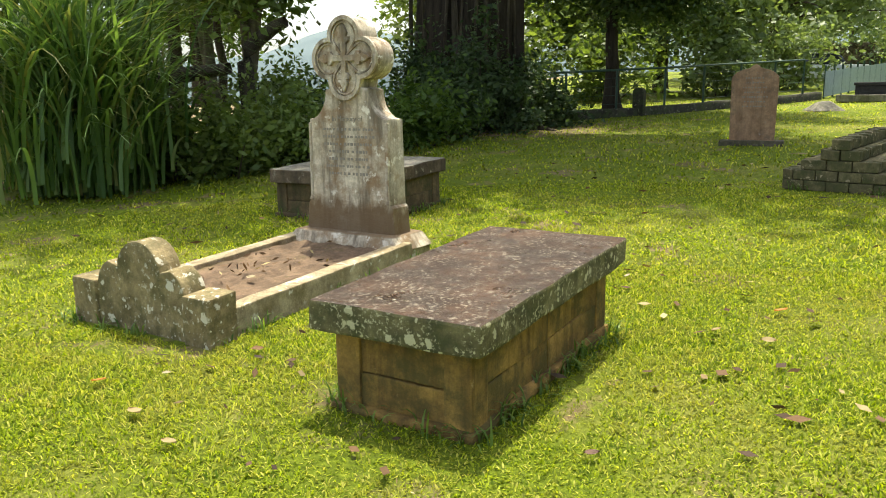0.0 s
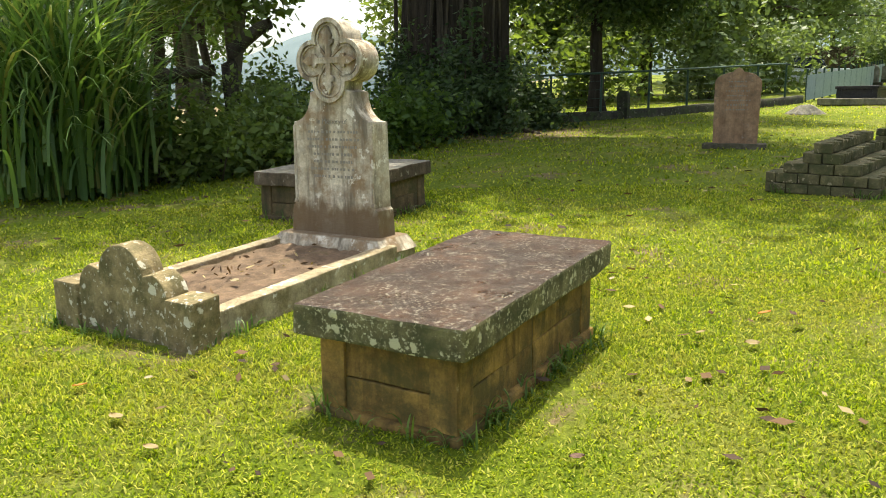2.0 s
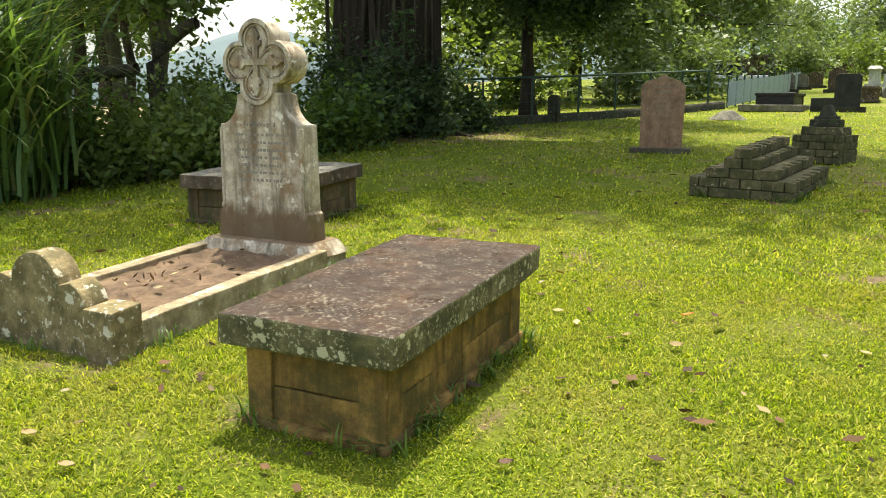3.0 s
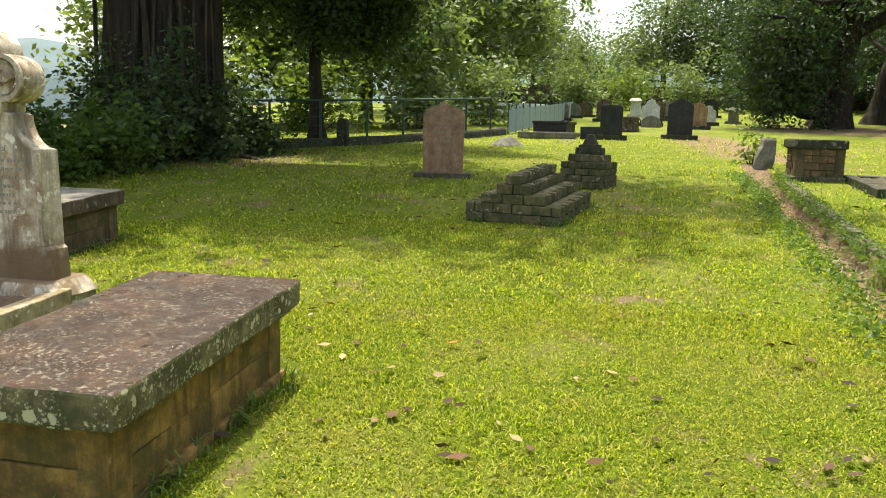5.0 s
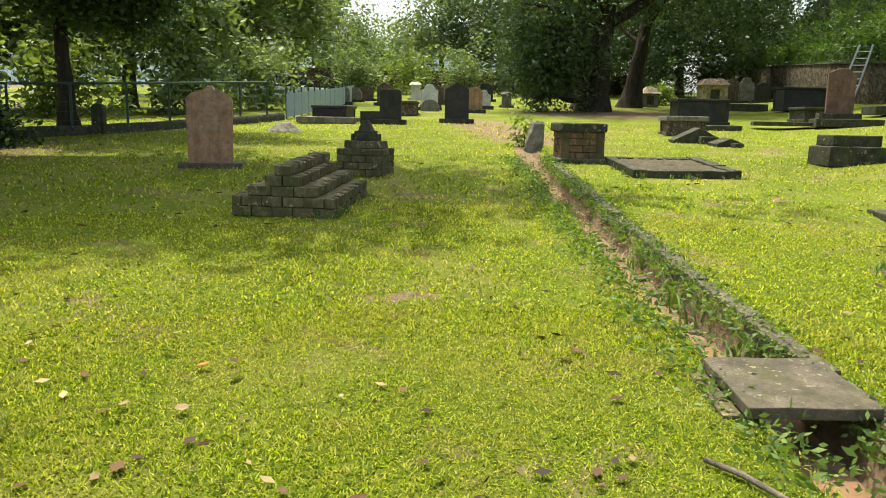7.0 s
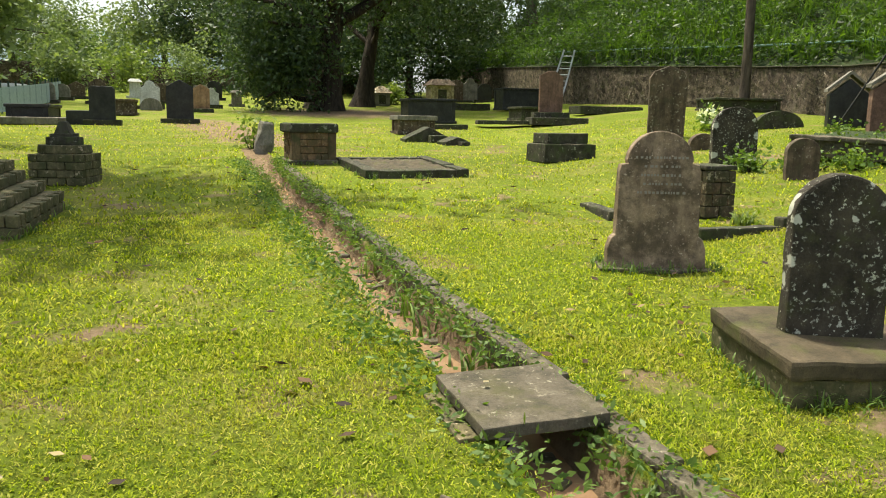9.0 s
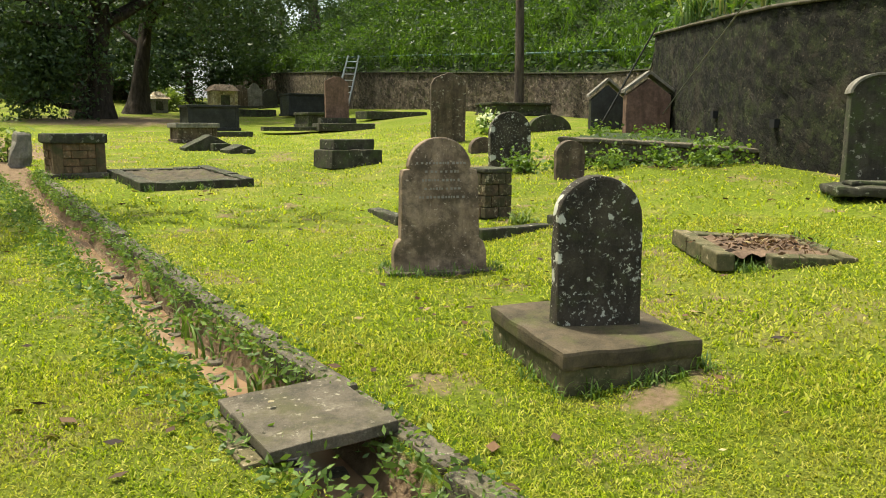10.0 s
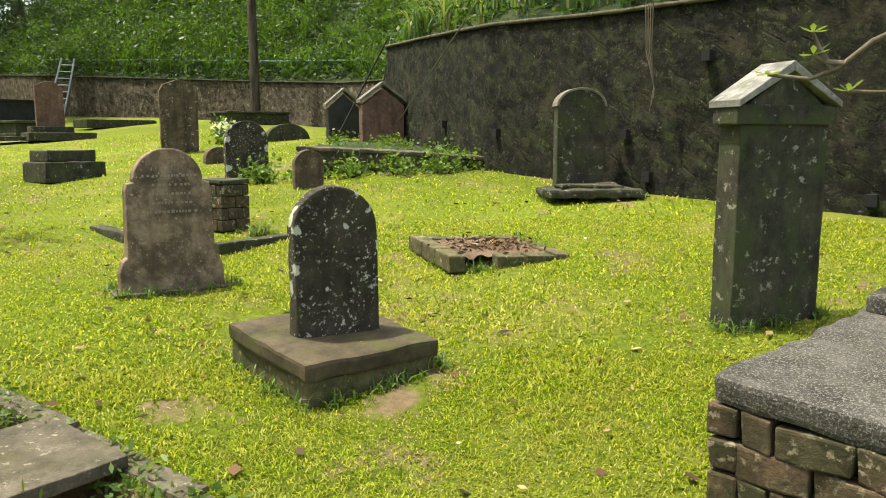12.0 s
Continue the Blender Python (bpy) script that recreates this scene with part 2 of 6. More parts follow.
m = M["marble"]
t = m.node_tree
b = t.nodes["Principled BSDF"]
under = b.inputs["Base Color"].links[0].from_socket
sep = t.nodes.new("ShaderNodeSeparateXYZ")
t.links.new(t.nodes.new("ShaderNodeTexCoord").outputs["Object"], sep.inputs[0])
tide = t.nodes.new("ShaderNodeMath")
tide.operation = "MULTIPLY_ADD"
t.links.new(noise_at(t, 7, 6, 0.6, stretch=(1.5, 1.5, 0.6)), tide.inputs[0])
tide.inputs[1].default_value = -0.34
t.links.new(sep.outputs["Z"], tide.inputs[2])
splash = ramp(t, tide.outputs[0], (0.20, 0.92), (0.29, 0.0))
foot_only = ramp(t, sep.outputs["Z"], (0.195, 0.0), (0.205, 1.0))
t.links.new(mix(t, mix(t, 1.0, splash, foot_only, "MULTIPLY"), under, (0.15, 0.095, 0.05)), b.inputs["Base Color"])


def bark(name, a, c, sc=3.0):
    m, t, b = nodes(name, 0.95, 0.15)
    f = noise_at(t, sc, 8, 0.7, stretch=(3, 3, 0.5))
    t.links.new(ramp(t, f, (0.35, a), (0.7, c)), b.inputs["Base Color"])
    bump(t, b, f, 0.9, 0.05)
    return m


M["bark"] = bark("bark", (0.035, 0.028, 0.022), (0.13, 0.105, 0.08))
M["bark_dark"] = bark("dark_bark", (0.018, 0.015, 0.012), (0.07, 0.055, 0.042))
M["bark_pale"] = bark("pale_bark", (0.10, 0.085, 0.06), (0.24, 0.20, 0.15))


def leafy(name, a, c, through=0.45, rough=0.5, hue=None, spec=0.35):
    """Leaf: varied from leaf to leaf, part of the light goes through."""
    m, t, b = nodes(name, rough, spec)
    g = t.nodes.new("ShaderNodeNewGeometry")
    stops = [(0.0, a), (1.0, c)] if hue is None else [(0.0, a), (0.8, c), (0.93, hue)]
    col = ramp(t, g.outputs["Random Per Island"], *stops)
    t.links.new(col, b.inputs["Base Color"])
    tr = t.nodes.new("ShaderNodeBsdfTranslucent")
    t.links.new(mix(t, 1.0, col, (1.5, 1.5, 0.6), "MULTIPLY"), tr.inputs["Color"])
    ms = t.nodes.new("ShaderNodeMixShader")
    ms.inputs[0].default_value = through
    out = t.nodes["Material Output"]
    t.links.new(b.outputs[0], ms.inputs[1])
    t.links.new(tr.outputs[0], ms.inputs[2])
    t.links.new(ms.outputs[0], out.inputs["Surface"])
    return m


M["grass"] = leafy("lawn_grass", (0.055, 0.105, 0.006), (0.33, 0.40, 0.022), 0.5, 0.65, (0.47, 0.46, 0.11), 0.14)
t = M["grass"].node_tree  # straw-coloured patches among the green
b = t.nodes["Principled BSDF"]
green = b.inputs["Base Color"].links[0].from_socket
dried = ramp(t, mix(t, 0.5, noise_at(t, 1.1, 6, 0.7, off=(4, 2, 0)), noise_at(t, 9, 5, 0.7)), (0.46, 0.0), (0.60, 0.46))
tinged = mix(t, dried, green, (0.36, 0.30, 0.085))
t.links.new(tinged, b.inputs["Base Color"])
for n in t.nodes:
    if n.type == "BSDF_TRANSLUCENT":
        t.links.new(mix(t, 1.0, tinged, (1.4, 1.4, 0.6), "MULTIPLY"), n.inputs["Color"])
M["weed"] = leafy("weed_leaf", (0.05, 0.10, 0.02), (0.16, 0.24, 0.05), 0.4)
M["reed"] = leafy("reed_blade", (0.05, 0.105, 0.035), (0.16, 0.25, 0.08), 0.42, 0.45, (0.24, 0.25, 0.1))
M["leaf_dark"] = leafy("dark_leaf", (0.028, 0.052, 0.024), (0.075, 0.12, 0.048), 0.34)
M["leaf_mid"] = leafy("green_leaf", (0.04, 0.08, 0.018), (0.12, 0.19, 0.04), 0.42)
M["leaf_light"] = leafy("light_leaf", (0.075, 0.12, 0.03), (0.19, 0.25, 0.075), 0.42)
# leaves of far trees: distance haze put into the colour, paler and greyer
M["leaf_hazed"] = leafy("hazed_leaf", (0.085, 0.125, 0.055), (0.20, 0.26, 0.125), 0.4)
M["leaf_hill"] = leafy("hill_leaf", (0.018, 0.045, 0.008), (0.08, 0.15, 0.022), 0.45)
M["hill_grass"] = leafy("hill_grass_blade", (0.03, 0.075, 0.010), (0.105, 0.185, 0.03), 0.45)
M["litter"] = leafy("dry_leaf", (0.025, 0.016, 0.011), (0.13, 0.07, 0.03), 0.1, 0.8, (0.40, 0.32, 0.16))
M["orange_leaf"] = leafy("orange_leaf", (0.45, 0.16, 0.04), (0.5, 0.2, 0.05), 0.2, 0.6)
M["pale_leaf"] = leafy("pale_leaf", (0.26, 0.21, 0.12), (0.36, 0.30, 0.19), 0.2, 0.6)
M["petal"] = leafy("white_petal", (0.7, 0.72, 0.66), (0.8, 0.82, 0.78), 0.3, 0.6)


def paint(name, col, rough=0.5, metal=0.0, vary=0.2):
    m, t, b = nodes(name, rough, 0.5)
    b.inputs["Metallic"].default_value = metal
    t.links.new(ramp(t, noise_at(t, 9, 6), (0.3, tuple(v * (1 - vary) for v in col)), (0.7, col)), b.inputs["Base Color"])
    return m


M["green_paint"] = paint("green_paint", (0.02, 0.055, 0.04), 0.5)
M["panel_paint"] = paint("pale_blue_panel", (0.36, 0.44, 0.48), 0.5)
M["pipe"] = paint("faded_green_pipe", (0.12, 0.22, 0.19), 0.5)
M["alu"] = paint("aluminium", (0.62, 0.63, 0.63), 0.35, 0.8)
M["wire"] = paint("grey_cable", (0.16, 0.15, 0.13), 0.6)
M["letter"] = paint("worn_lettering", (0.26, 0.235, 0.20), 0.85)
M["hole_shade"] = paint("weep_hole", (0.01, 0.01, 0.01), 0.9)
M["car_paint"] = paint("white_car_paint", (0.75, 0.76, 0.78), 0.25)
M["glass_dark"] = paint("car_glass", (0.02, 0.025, 0.03), 0.08)
M["rubber"] = paint("rubber", (0.02, 0.02, 0.02), 0.8)
# distance haze is put into the hills' colour as a flat blue-grey
M["hill"] = paint("haze_tinted_hill", (0.11, 0.155, 0.17), 0.95, 0, 0.25)

m, t, b = nodes("muddy_water", 0.22, 0.4)
t.links.new(ramp(t, noise_at(t, 2.5, 4), (0.3, (0.19, 0.115, 0.066)), (0.7, (0.29, 0.185, 0.112))), b.inputs["Base Color"])
bump(t, b, noise_at(t, 14, 3), 0.12, 0.02)
M["mud_water"] = m
m, t, b = nodes("river_water", 0.05, 0.6)
b.inputs["Base Color"].default_value = (0.10, 0.11, 0.09, 1)
bump(t, b, noise_at(t, 1.5, 3), 0.1, 0.05)
M["river"] = m

# lawn: soil under the blades, green cover, dry and bare patches, the worn earth track
m, t, b = nodes("lawn", 0.95, 0.15)
tc = t.nodes.new("ShaderNodeTexCoord").outputs["Object"]
cover = ramp(t, noise_at(t, 26, 8, 0.75, tc), (0.30, (0.05, 0.07, 0.008)), (0.52, (0.15, 0.20, 0.014)), (0.72, (0.28, 0.33, 0.03)))
dry = ramp(t, noise_at(t, 0.9, 6, 0.65, tc, (4, 2, 0)), (0.48, 0.0), (0.64, 0.45))
cover = mix(t, dry, cover, (0.31, 0.28, 0.08))
broad = ramp(t, noise_at(t, 0.22, 4, 0.5, tc, (1, 5, 0)), (0.3, 0.72), (0.7, 1.0))
cover = mix(t, 1.0, cover, broad, "MULTIPLY")
bare = ramp(t, noise_at(t, 1.3, 7, 0.7, tc, (9, 3, 0)), (0.56, 0.0), (0.64, 0.85))
soil = ramp(t, noise_at(t, 12, 7, 0.7, tc), (0.3, (0.13, 0.088, 0.052)), (0.7, (0.28, 0.20, 0.125)))
col = mix(t, bare, cover, soil)
at = t.nodes.new("ShaderNodeAttribute")
at.attribute_name = "earth"
edge = ramp(t, noise_at(t, 3, 7, 0.7, tc), (0.3, 0.0), (0.7, 1.0))
amt = t.nodes.new("ShaderNodeMath")
amt.operation = "MULTIPLY_ADD"
t.links.new(edge, amt.inputs[0])
amt.inputs[1].default_value = 0.7
t.links.new(at.outputs["Fac"], amt.inputs[2])
col = mix(t, ramp(t, amt.outputs[0], (0.62, 0.0), (0.85, 1.0)), col, soil)
t.links.new(col, b.inputs["Base Color"])
bump(t, b, noise_at(t, 60, 6, 0.8, tc), 0.8, 0.03)
M["lawn"] = m


# ---- builders ----
def mesh_np(name, verts, faces):
    """A mesh from arrays of vertices and of faces with a fixed number of corners."""
    verts, faces = np.asarray(verts, np.float32), np.asarray(faces, np.int32)
    me = bpy.data.meshes.new(name)
    k = faces.shape[1]
    me.vertices.add(len(verts))
    me.vertices.foreach_set("co", verts.ravel())
    me.loops.add(faces.size)
    me.loops.foreach_set("vertex_index", faces.ravel())
    me.polygons.add(len(faces))
    me.polygons.foreach_set("loop_start", np.arange(0, faces.size, k, dtype=np.int32))
    me.update(calc_edges=True)
    return me


def part(name, shape, material, parent=None, label="", m=None, smooth_it=False):
    """One mesh object, linked under a thing or a part."""
    if isinstance(shape, bmesh.types.BMesh):
        me = bpy.data.meshes.new(name)
        shape.to_mesh(me)
        shape.free()
    else:
        me = shape
    if material is not None and not me.materials:
        me.materials.append(material)
    if smooth_it:
        me.polygons.foreach_set("use_smooth", [True] * len(me.polygons))
    ob = new(name, me)
    if parent is not None:
        ob.parent = parent
    if m is not None:
        ob.matrix_basis = m
    if label:
        ob["label"] = label
    return ob


def thing(name, x, y, rot, label, category, group="", kind="", z=None):
    ob = new(name)
    ob.matrix_basis = pose(x, y, gz(x, y) if z is None else z + lie(x, y), 0, 0, rot)
    return tagged(ob, label, category, group, kind)


def settle(ob):
    """Lets a low thing follow the slope it was built on: its flats lean with the ground, its uprights stay upright."""
    inv = ob.matrix_basis.to_3x3().inverted()
    tilt = Vector((0.0197, 0.0561, 0.0)) @ inv.inverted()
    shear = Matrix.Identity(4)
    shear[2][0], shear[2][1] = tilt.x, tilt.y
    for p in ob.children:
        if p.data is None:
            for q in p.children:
                q.matrix_basis = Matrix.Translation((0, 0, tilt.x * q.matrix_basis[0][3] + tilt.y * (q.matrix_basis[1][3] + p.matrix_basis[1][3]))) @ q.matrix_basis
                if q.data.users == 1:
                    q.data.transform(shear)
        elif p.data.users == 1:
            p.data.transform(p.matrix_basis.inverted() @ shear @ p.matrix_basis)
        else:
            p.matrix_basis = Matrix.Translation((0, 0, tilt.x * p.matrix_basis[0][3] + tilt.y * p.matrix_basis[1][3])) @ p.matrix_basis
    return ob


def worn(bm, amount, scale=6.0, seed=0.0):
    for v in bm.verts:
        p = v.co * scale + Vector((seed, seed * 1.7, seed * 0.6))
        v.co += noise.noise_vector(p) * amount
    return bm


def cut_up(bm, step):
    """Loops all over a mesh, so that wear can bend it."""
    lo = [min(v.co[k] for v in bm.verts) for k in range(3)]
    hi = [max(v.co[k] for v in bm.verts) for k in range(3)]
    for k in range(3):
        n = int((hi[k] - lo[k]) / step)
        for j in range(1, min(n, 40)):
            no = [0, 0, 0]
            no[k] = 1
            co = [0, 0, 0]
            co[k] = lo[k] + (hi[k] - lo[k]) * j / n
            bmesh.ops.bisect_plane(bm, geom=bm.verts[:] + bm.edges[:] + bm.faces[:], plane_co=co, plane_no=no)
    return bm


def block(sx, sy, sz, at=(0, 0, 0), bevel=0.01, wear=0.0, step=0.12, taper=1.0, seed=0.0):
    """A worn block standing on z = at[2]; taper narrows its top."""
    bm = bmesh.new()
    bmesh.ops.create_cube(bm, size=1)
    for v in bm.verts:
        k = taper if v.co.z > 0 else 1.0
        v.co = Vector((v.co.x * sx * k, v.co.y * sy * k, (v.co.z + 0.5) * sz))
    if bevel:
        bmesh.ops.bevel(bm, geom=bm.edges[:], offset=bevel, segments=2, affect="EDGES", profile=0.6)
    if wear:
        cut_up(bm, step)
        worn(bm, wear, 5.0, seed)
    bmesh.ops.translate(bm, vec=at, verts=bm.verts)
    return bm


def outline(points, depth, at=(0, 0, 0), bevel=0.008, wear=0.0, step=0.14, seed=0.0):
    """A slab cut to an outline in x and z, and depth along y."""
    bm = bmesh.new()
    f = bm.faces.new([bm.verts.new((x, -depth / 2, z)) for x, z in points])
    ext = bmesh.ops.extrude_face_region(bm, geom=[f])
    bmesh.ops.translate(bm, vec=(0, depth, 0), verts=[g for g in ext["geom"] if isinstance(g, bmesh.types.BMVert)])
    bmesh.ops.recalc_face_normals(bm, faces=bm.faces)
    if bevel:
        rim = [e for e in bm.edges if len(e.link_faces) == 2 and e.calc_face_angle(0) > 1.2 and abs(e.verts[0].co.y - e.verts[1].co.y) < 1e-6]
        bmesh.ops.bevel(bm, geom=rim, offset=bevel, segments=2, affect="EDGES", profile=0.6)
    if wear:
        cut_up(bm, step)
        worn(bm, wear, 5.0, seed)
    bmesh.ops.translate(bm, vec=at, verts=bm.verts)
    return bm


def arc(cx, cz, r, a0, a1, n=10):
    return [(cx + r * math.cos(radians(a0 + (a1 - a0) * k / n)), cz + r * math.sin(radians(a0 + (a1 - a0) * k / n))) for k in range(n + 1)]


def round_top(w, h, rise_h=None, z0=0.0):
    """Upright slab with an arched top."""
    r = rise_h or w / 2
    pts = [(-w / 2, z0), (w / 2, z0)]
    for k in range(15):
        a = math.pi * k / 14
        pts.append((w / 2 * math.cos(a), z0 + h - r + r * math.sin(a)))
    return pts


def gable_top(w, h, rise_h, z0=0.0):
    return [(-w / 2, z0), (w / 2, z0), (w / 2, z0 + h - rise_h), (0, z0 + h), (-w / 2, z0 + h - rise_h)]


def tube_np(points, radii, sides=8, rough=0.0, seed=0):
    """Vertices and faces of a bent, tapered tube."""
    rs = np.random.RandomState(seed)
    points = np.asarray(points, float)
    tang = np.gradient(points, axis=0)
    tang /= np.linalg.norm(tang, axis=1)[:, None] + 1e-9
    ref = np.where(np.abs(tang[:, 2:3]) > 0.9, np.array([[1.0, 0, 0]]), np.array([[0, 0, 1.0]]))
    u = np.cross(tang, ref)
    u /= np.linalg.norm(u, axis=1)[:, None] + 1e-9
    v = np.cross(tang, u)
    a = np.arange(sides) / sides * 2 * np.pi
    r = np.asarray(radii, float)[:, None] * (1 + rough * rs.randn(len(points), sides))
    ring = points[:, None] + r[..., None] * (np.cos(a)[None, :, None] * u[:, None] + np.sin(a)[None, :, None] * v[:, None])
    n = len(points)
    k = np.arange(n - 1)[:, None] * sides
    j = np.arange(sides)[None]
    f = np.stack([k + j, k + (j + 1) % sides, k + sides + (j + 1) % sides, k + sides + j], -1).reshape(-1, 4)
    return ring.reshape(-1, 3), f


def joined(pieces):
    vs, fs, n = [], [], 0
    for v, f in pieces:
        vs.append(v)
        fs.append(f + n)
        n += len(v)
    return np.concatenate(vs), np.concatenate(fs)


def leaves_np(centres, length, width, rs, droop=0.2, spread=0.35):
    """Pointed leaves as folded quads, one for each centre."""
    n = len(centres)
    d = rs.randn(n, 3)
    d[:, 2] = d[:, 2] * 0.6 - droop
    d /= np.linalg.norm(d, axis=1)[:, None]
    s = np.cross(d, rs.randn(n, 3))
    s /= np.linalg.norm(s, axis=1)[:, None] + 1e-9
    k = 1 + spread * rs.randn(n, 1).clip(-1.5, 2)
    L, W = length * k, width * k
    mid = centres + d * L * 0.5
    v = np.stack([centres, mid + s * W * 0.5, centres + d * L, mid - s * W * 0.5], 1).reshape(-1, 3)
    return v, np.arange(4 * n).reshape(-1, 4)


def clumps(rs, centre, radii, count, clump, per, hollow=0.45):
    """Points in small clumps over the outer part of an uneven ellipsoid."""
    d = rs.randn(count, 3)
    d /= np.linalg.norm(d, axis=1)[:, None]
    r = (hollow ** 2 + (1 - hollow ** 2) * rs.rand(count, 1)) ** 0.45 * (0.8 + 0.35 * np.sin(d[:, :1] * 5 + d[:, 1:2] * 4))
    c = np.asarray(centre) + d * r * np.asarray(radii)
    p = c[:, None] + rs.randn(count, per, 3) * clump * rs.uniform(0.5, 1.2, (count, 1, 1))
    return c, p.reshape(-1, 3)


def tree(name, x, y, height, radius, crowns, leaf, mat_leaf, mat_bark, label, seed, lean=(0, 0), count=60, clump=0.35, per=40, limbs=7, droop=0.25, stems=1, z=None, width=0.5, group=""):
    """A tapered, bent trunk with limbs, and a crown of leaves in clumps. crowns: (dx, dy, dz, rx, ry, rz) about the foot."""
    rs = np.random.RandomState(seed)
    ob = thing(name, x, y, 0, label, "tree", group, z=z)
    for s in range(stems):
        k = np.linspace(0, 1, 12)
        off = rs.uniform(-0.5, 0.5, 2) * radius * (3 if stems > 1 else 0)
        way = np.array(lean) + (rs.uniform(-0.12, 0.12, 2) * height if stems > 1 else 0)
        px = off[0] + way[0] * k + np.cumsum(rs.randn(12)) * 0.05 * height / 10
        py = off[1] + way[1] * k + np.cumsum(rs.randn(12)) * 0.05 * height / 10
        pts = np.stack([px, py, k * height - 0.15], 1)
        rad = radius * (1 - 0.75 * k) * (1 + 0.7 * np.exp(-k * 14)) / math.sqrt(stems)
        part("trunk", mesh_np("trunk", *tube_np(pts, rad, 12, 0.07, seed + s)), mat_bark, ob, smooth_it=True)
    cen, pos = [], []
    for cx, cy, cz, rx, ry, rz in crowns:
        c, p = clumps(rs, (cx, cy, cz), (rx, ry, rz), count, clump, per)
        cen.append(c), pos.append(p)
        for j in range(limbs):
            tip = c[rs.randint(len(c))]
            h0 = min(height * rs.uniform(0.35, 0.9), max(tip[2], 0.5))
            a = np.array([np.interp(h0, pts[:, 2], px), np.interp(h0, pts[:, 2], py), h0])
            kk = np.linspace(0, 1, 7)[:, None]
            line = a + (tip - a) * kk + np.sin(kk * np.pi) * rs.randn(3) * 0.09 * np.linalg.norm(tip - a)
            part("limb", mesh_np("limb", *tube_np(line, np.linspace(radius * 0.3, radius * 0.05 + 0.01, 7), 6, 0.05, j)), mat_bark, ob, smooth_it=True)
    part("crown", mesh_np("crown", *leaves_np(np.concatenate(pos), leaf, leaf * width, rs, droop)), mat_leaf, ob)
    return ob


def bush(name, x, y, rx, ry, rz, leaf, mat, label, seed, count=40, per=30, clump=0.16, droop=0.1, z=None, width=0.5, category="bush", group=""):
    rs = np.random.RandomState(seed)
    c, p = clumps(rs, (0, 0, rz * 0.45), (rx, ry, rz * 0.6), count, clump, per, 0.2)
    p[:, 2] = np.abs(p[:, 2]) + 0.01
    stems = []
    for k in range(9):
        tip = c[rs.randint(len(c))]
        tip = np.array([tip[0], tip[1], abs(tip[2])])
        kk = np.linspace(0, 1, 5)[:, None]
        stems.append(tube_np(np.array([tip[0] * 0.3, tip[1] * 0.3, -0.05]) * (1 - kk) + tip * kk, np.linspace(0.018, 0.006, 5), 5))
    ob = thing(name, x, y, rs.uniform(0, 360), label, category, group, z=z)
    part("stem", mesh_np("stem", *joined(stems)), M["bark"], ob)
    part("foliage", mesh_np("foliage", *leaves_np(p, leaf, leaf * width, rs, droop)), mat, ob)
    return ob


def blades_np(roots, heights, bends, width, rs, segs=6):
    """Long arched grass blades as ribbons."""
    n = len(roots)
    a = rs.uniform(0, 2 * np.pi, n)
    out = np.stack([np.cos(a), np.sin(a), 0 * a], 1)
    side = np.stack([-np.sin(a), np.cos(a), 0 * a], 1)
    vs = []
    for k in range(segs + 1):
        q = k / segs
        p = roots + out * (bends * q * q)[:, None]
        p[:, 2] += heights * (q - 0.42 * q ** 3 * np.minimum(bends / heights * 1.6, 1.7))
        w = width * (1 - q ** 2.2) * 0.5 + 0.001
        vs += [p - side * w[:, None] if np.ndim(w) else p - side * w, p + side * w[:, None] if np.ndim(w) else p + side * w]
    v = np.stack(vs, 1).reshape(-1, 3)
    m_ = 2 * (segs + 1)
    base = (np.arange(n) * m_)[:, None]
    f = np.concatenate([np.stack([base[:, 0] + 2 * k, base[:, 0] + 2 * k + 1, base[:, 0] + 2 * k + 3, base[:, 0] + 2 * k + 2], 1) for k in range(segs)])
    return v, f

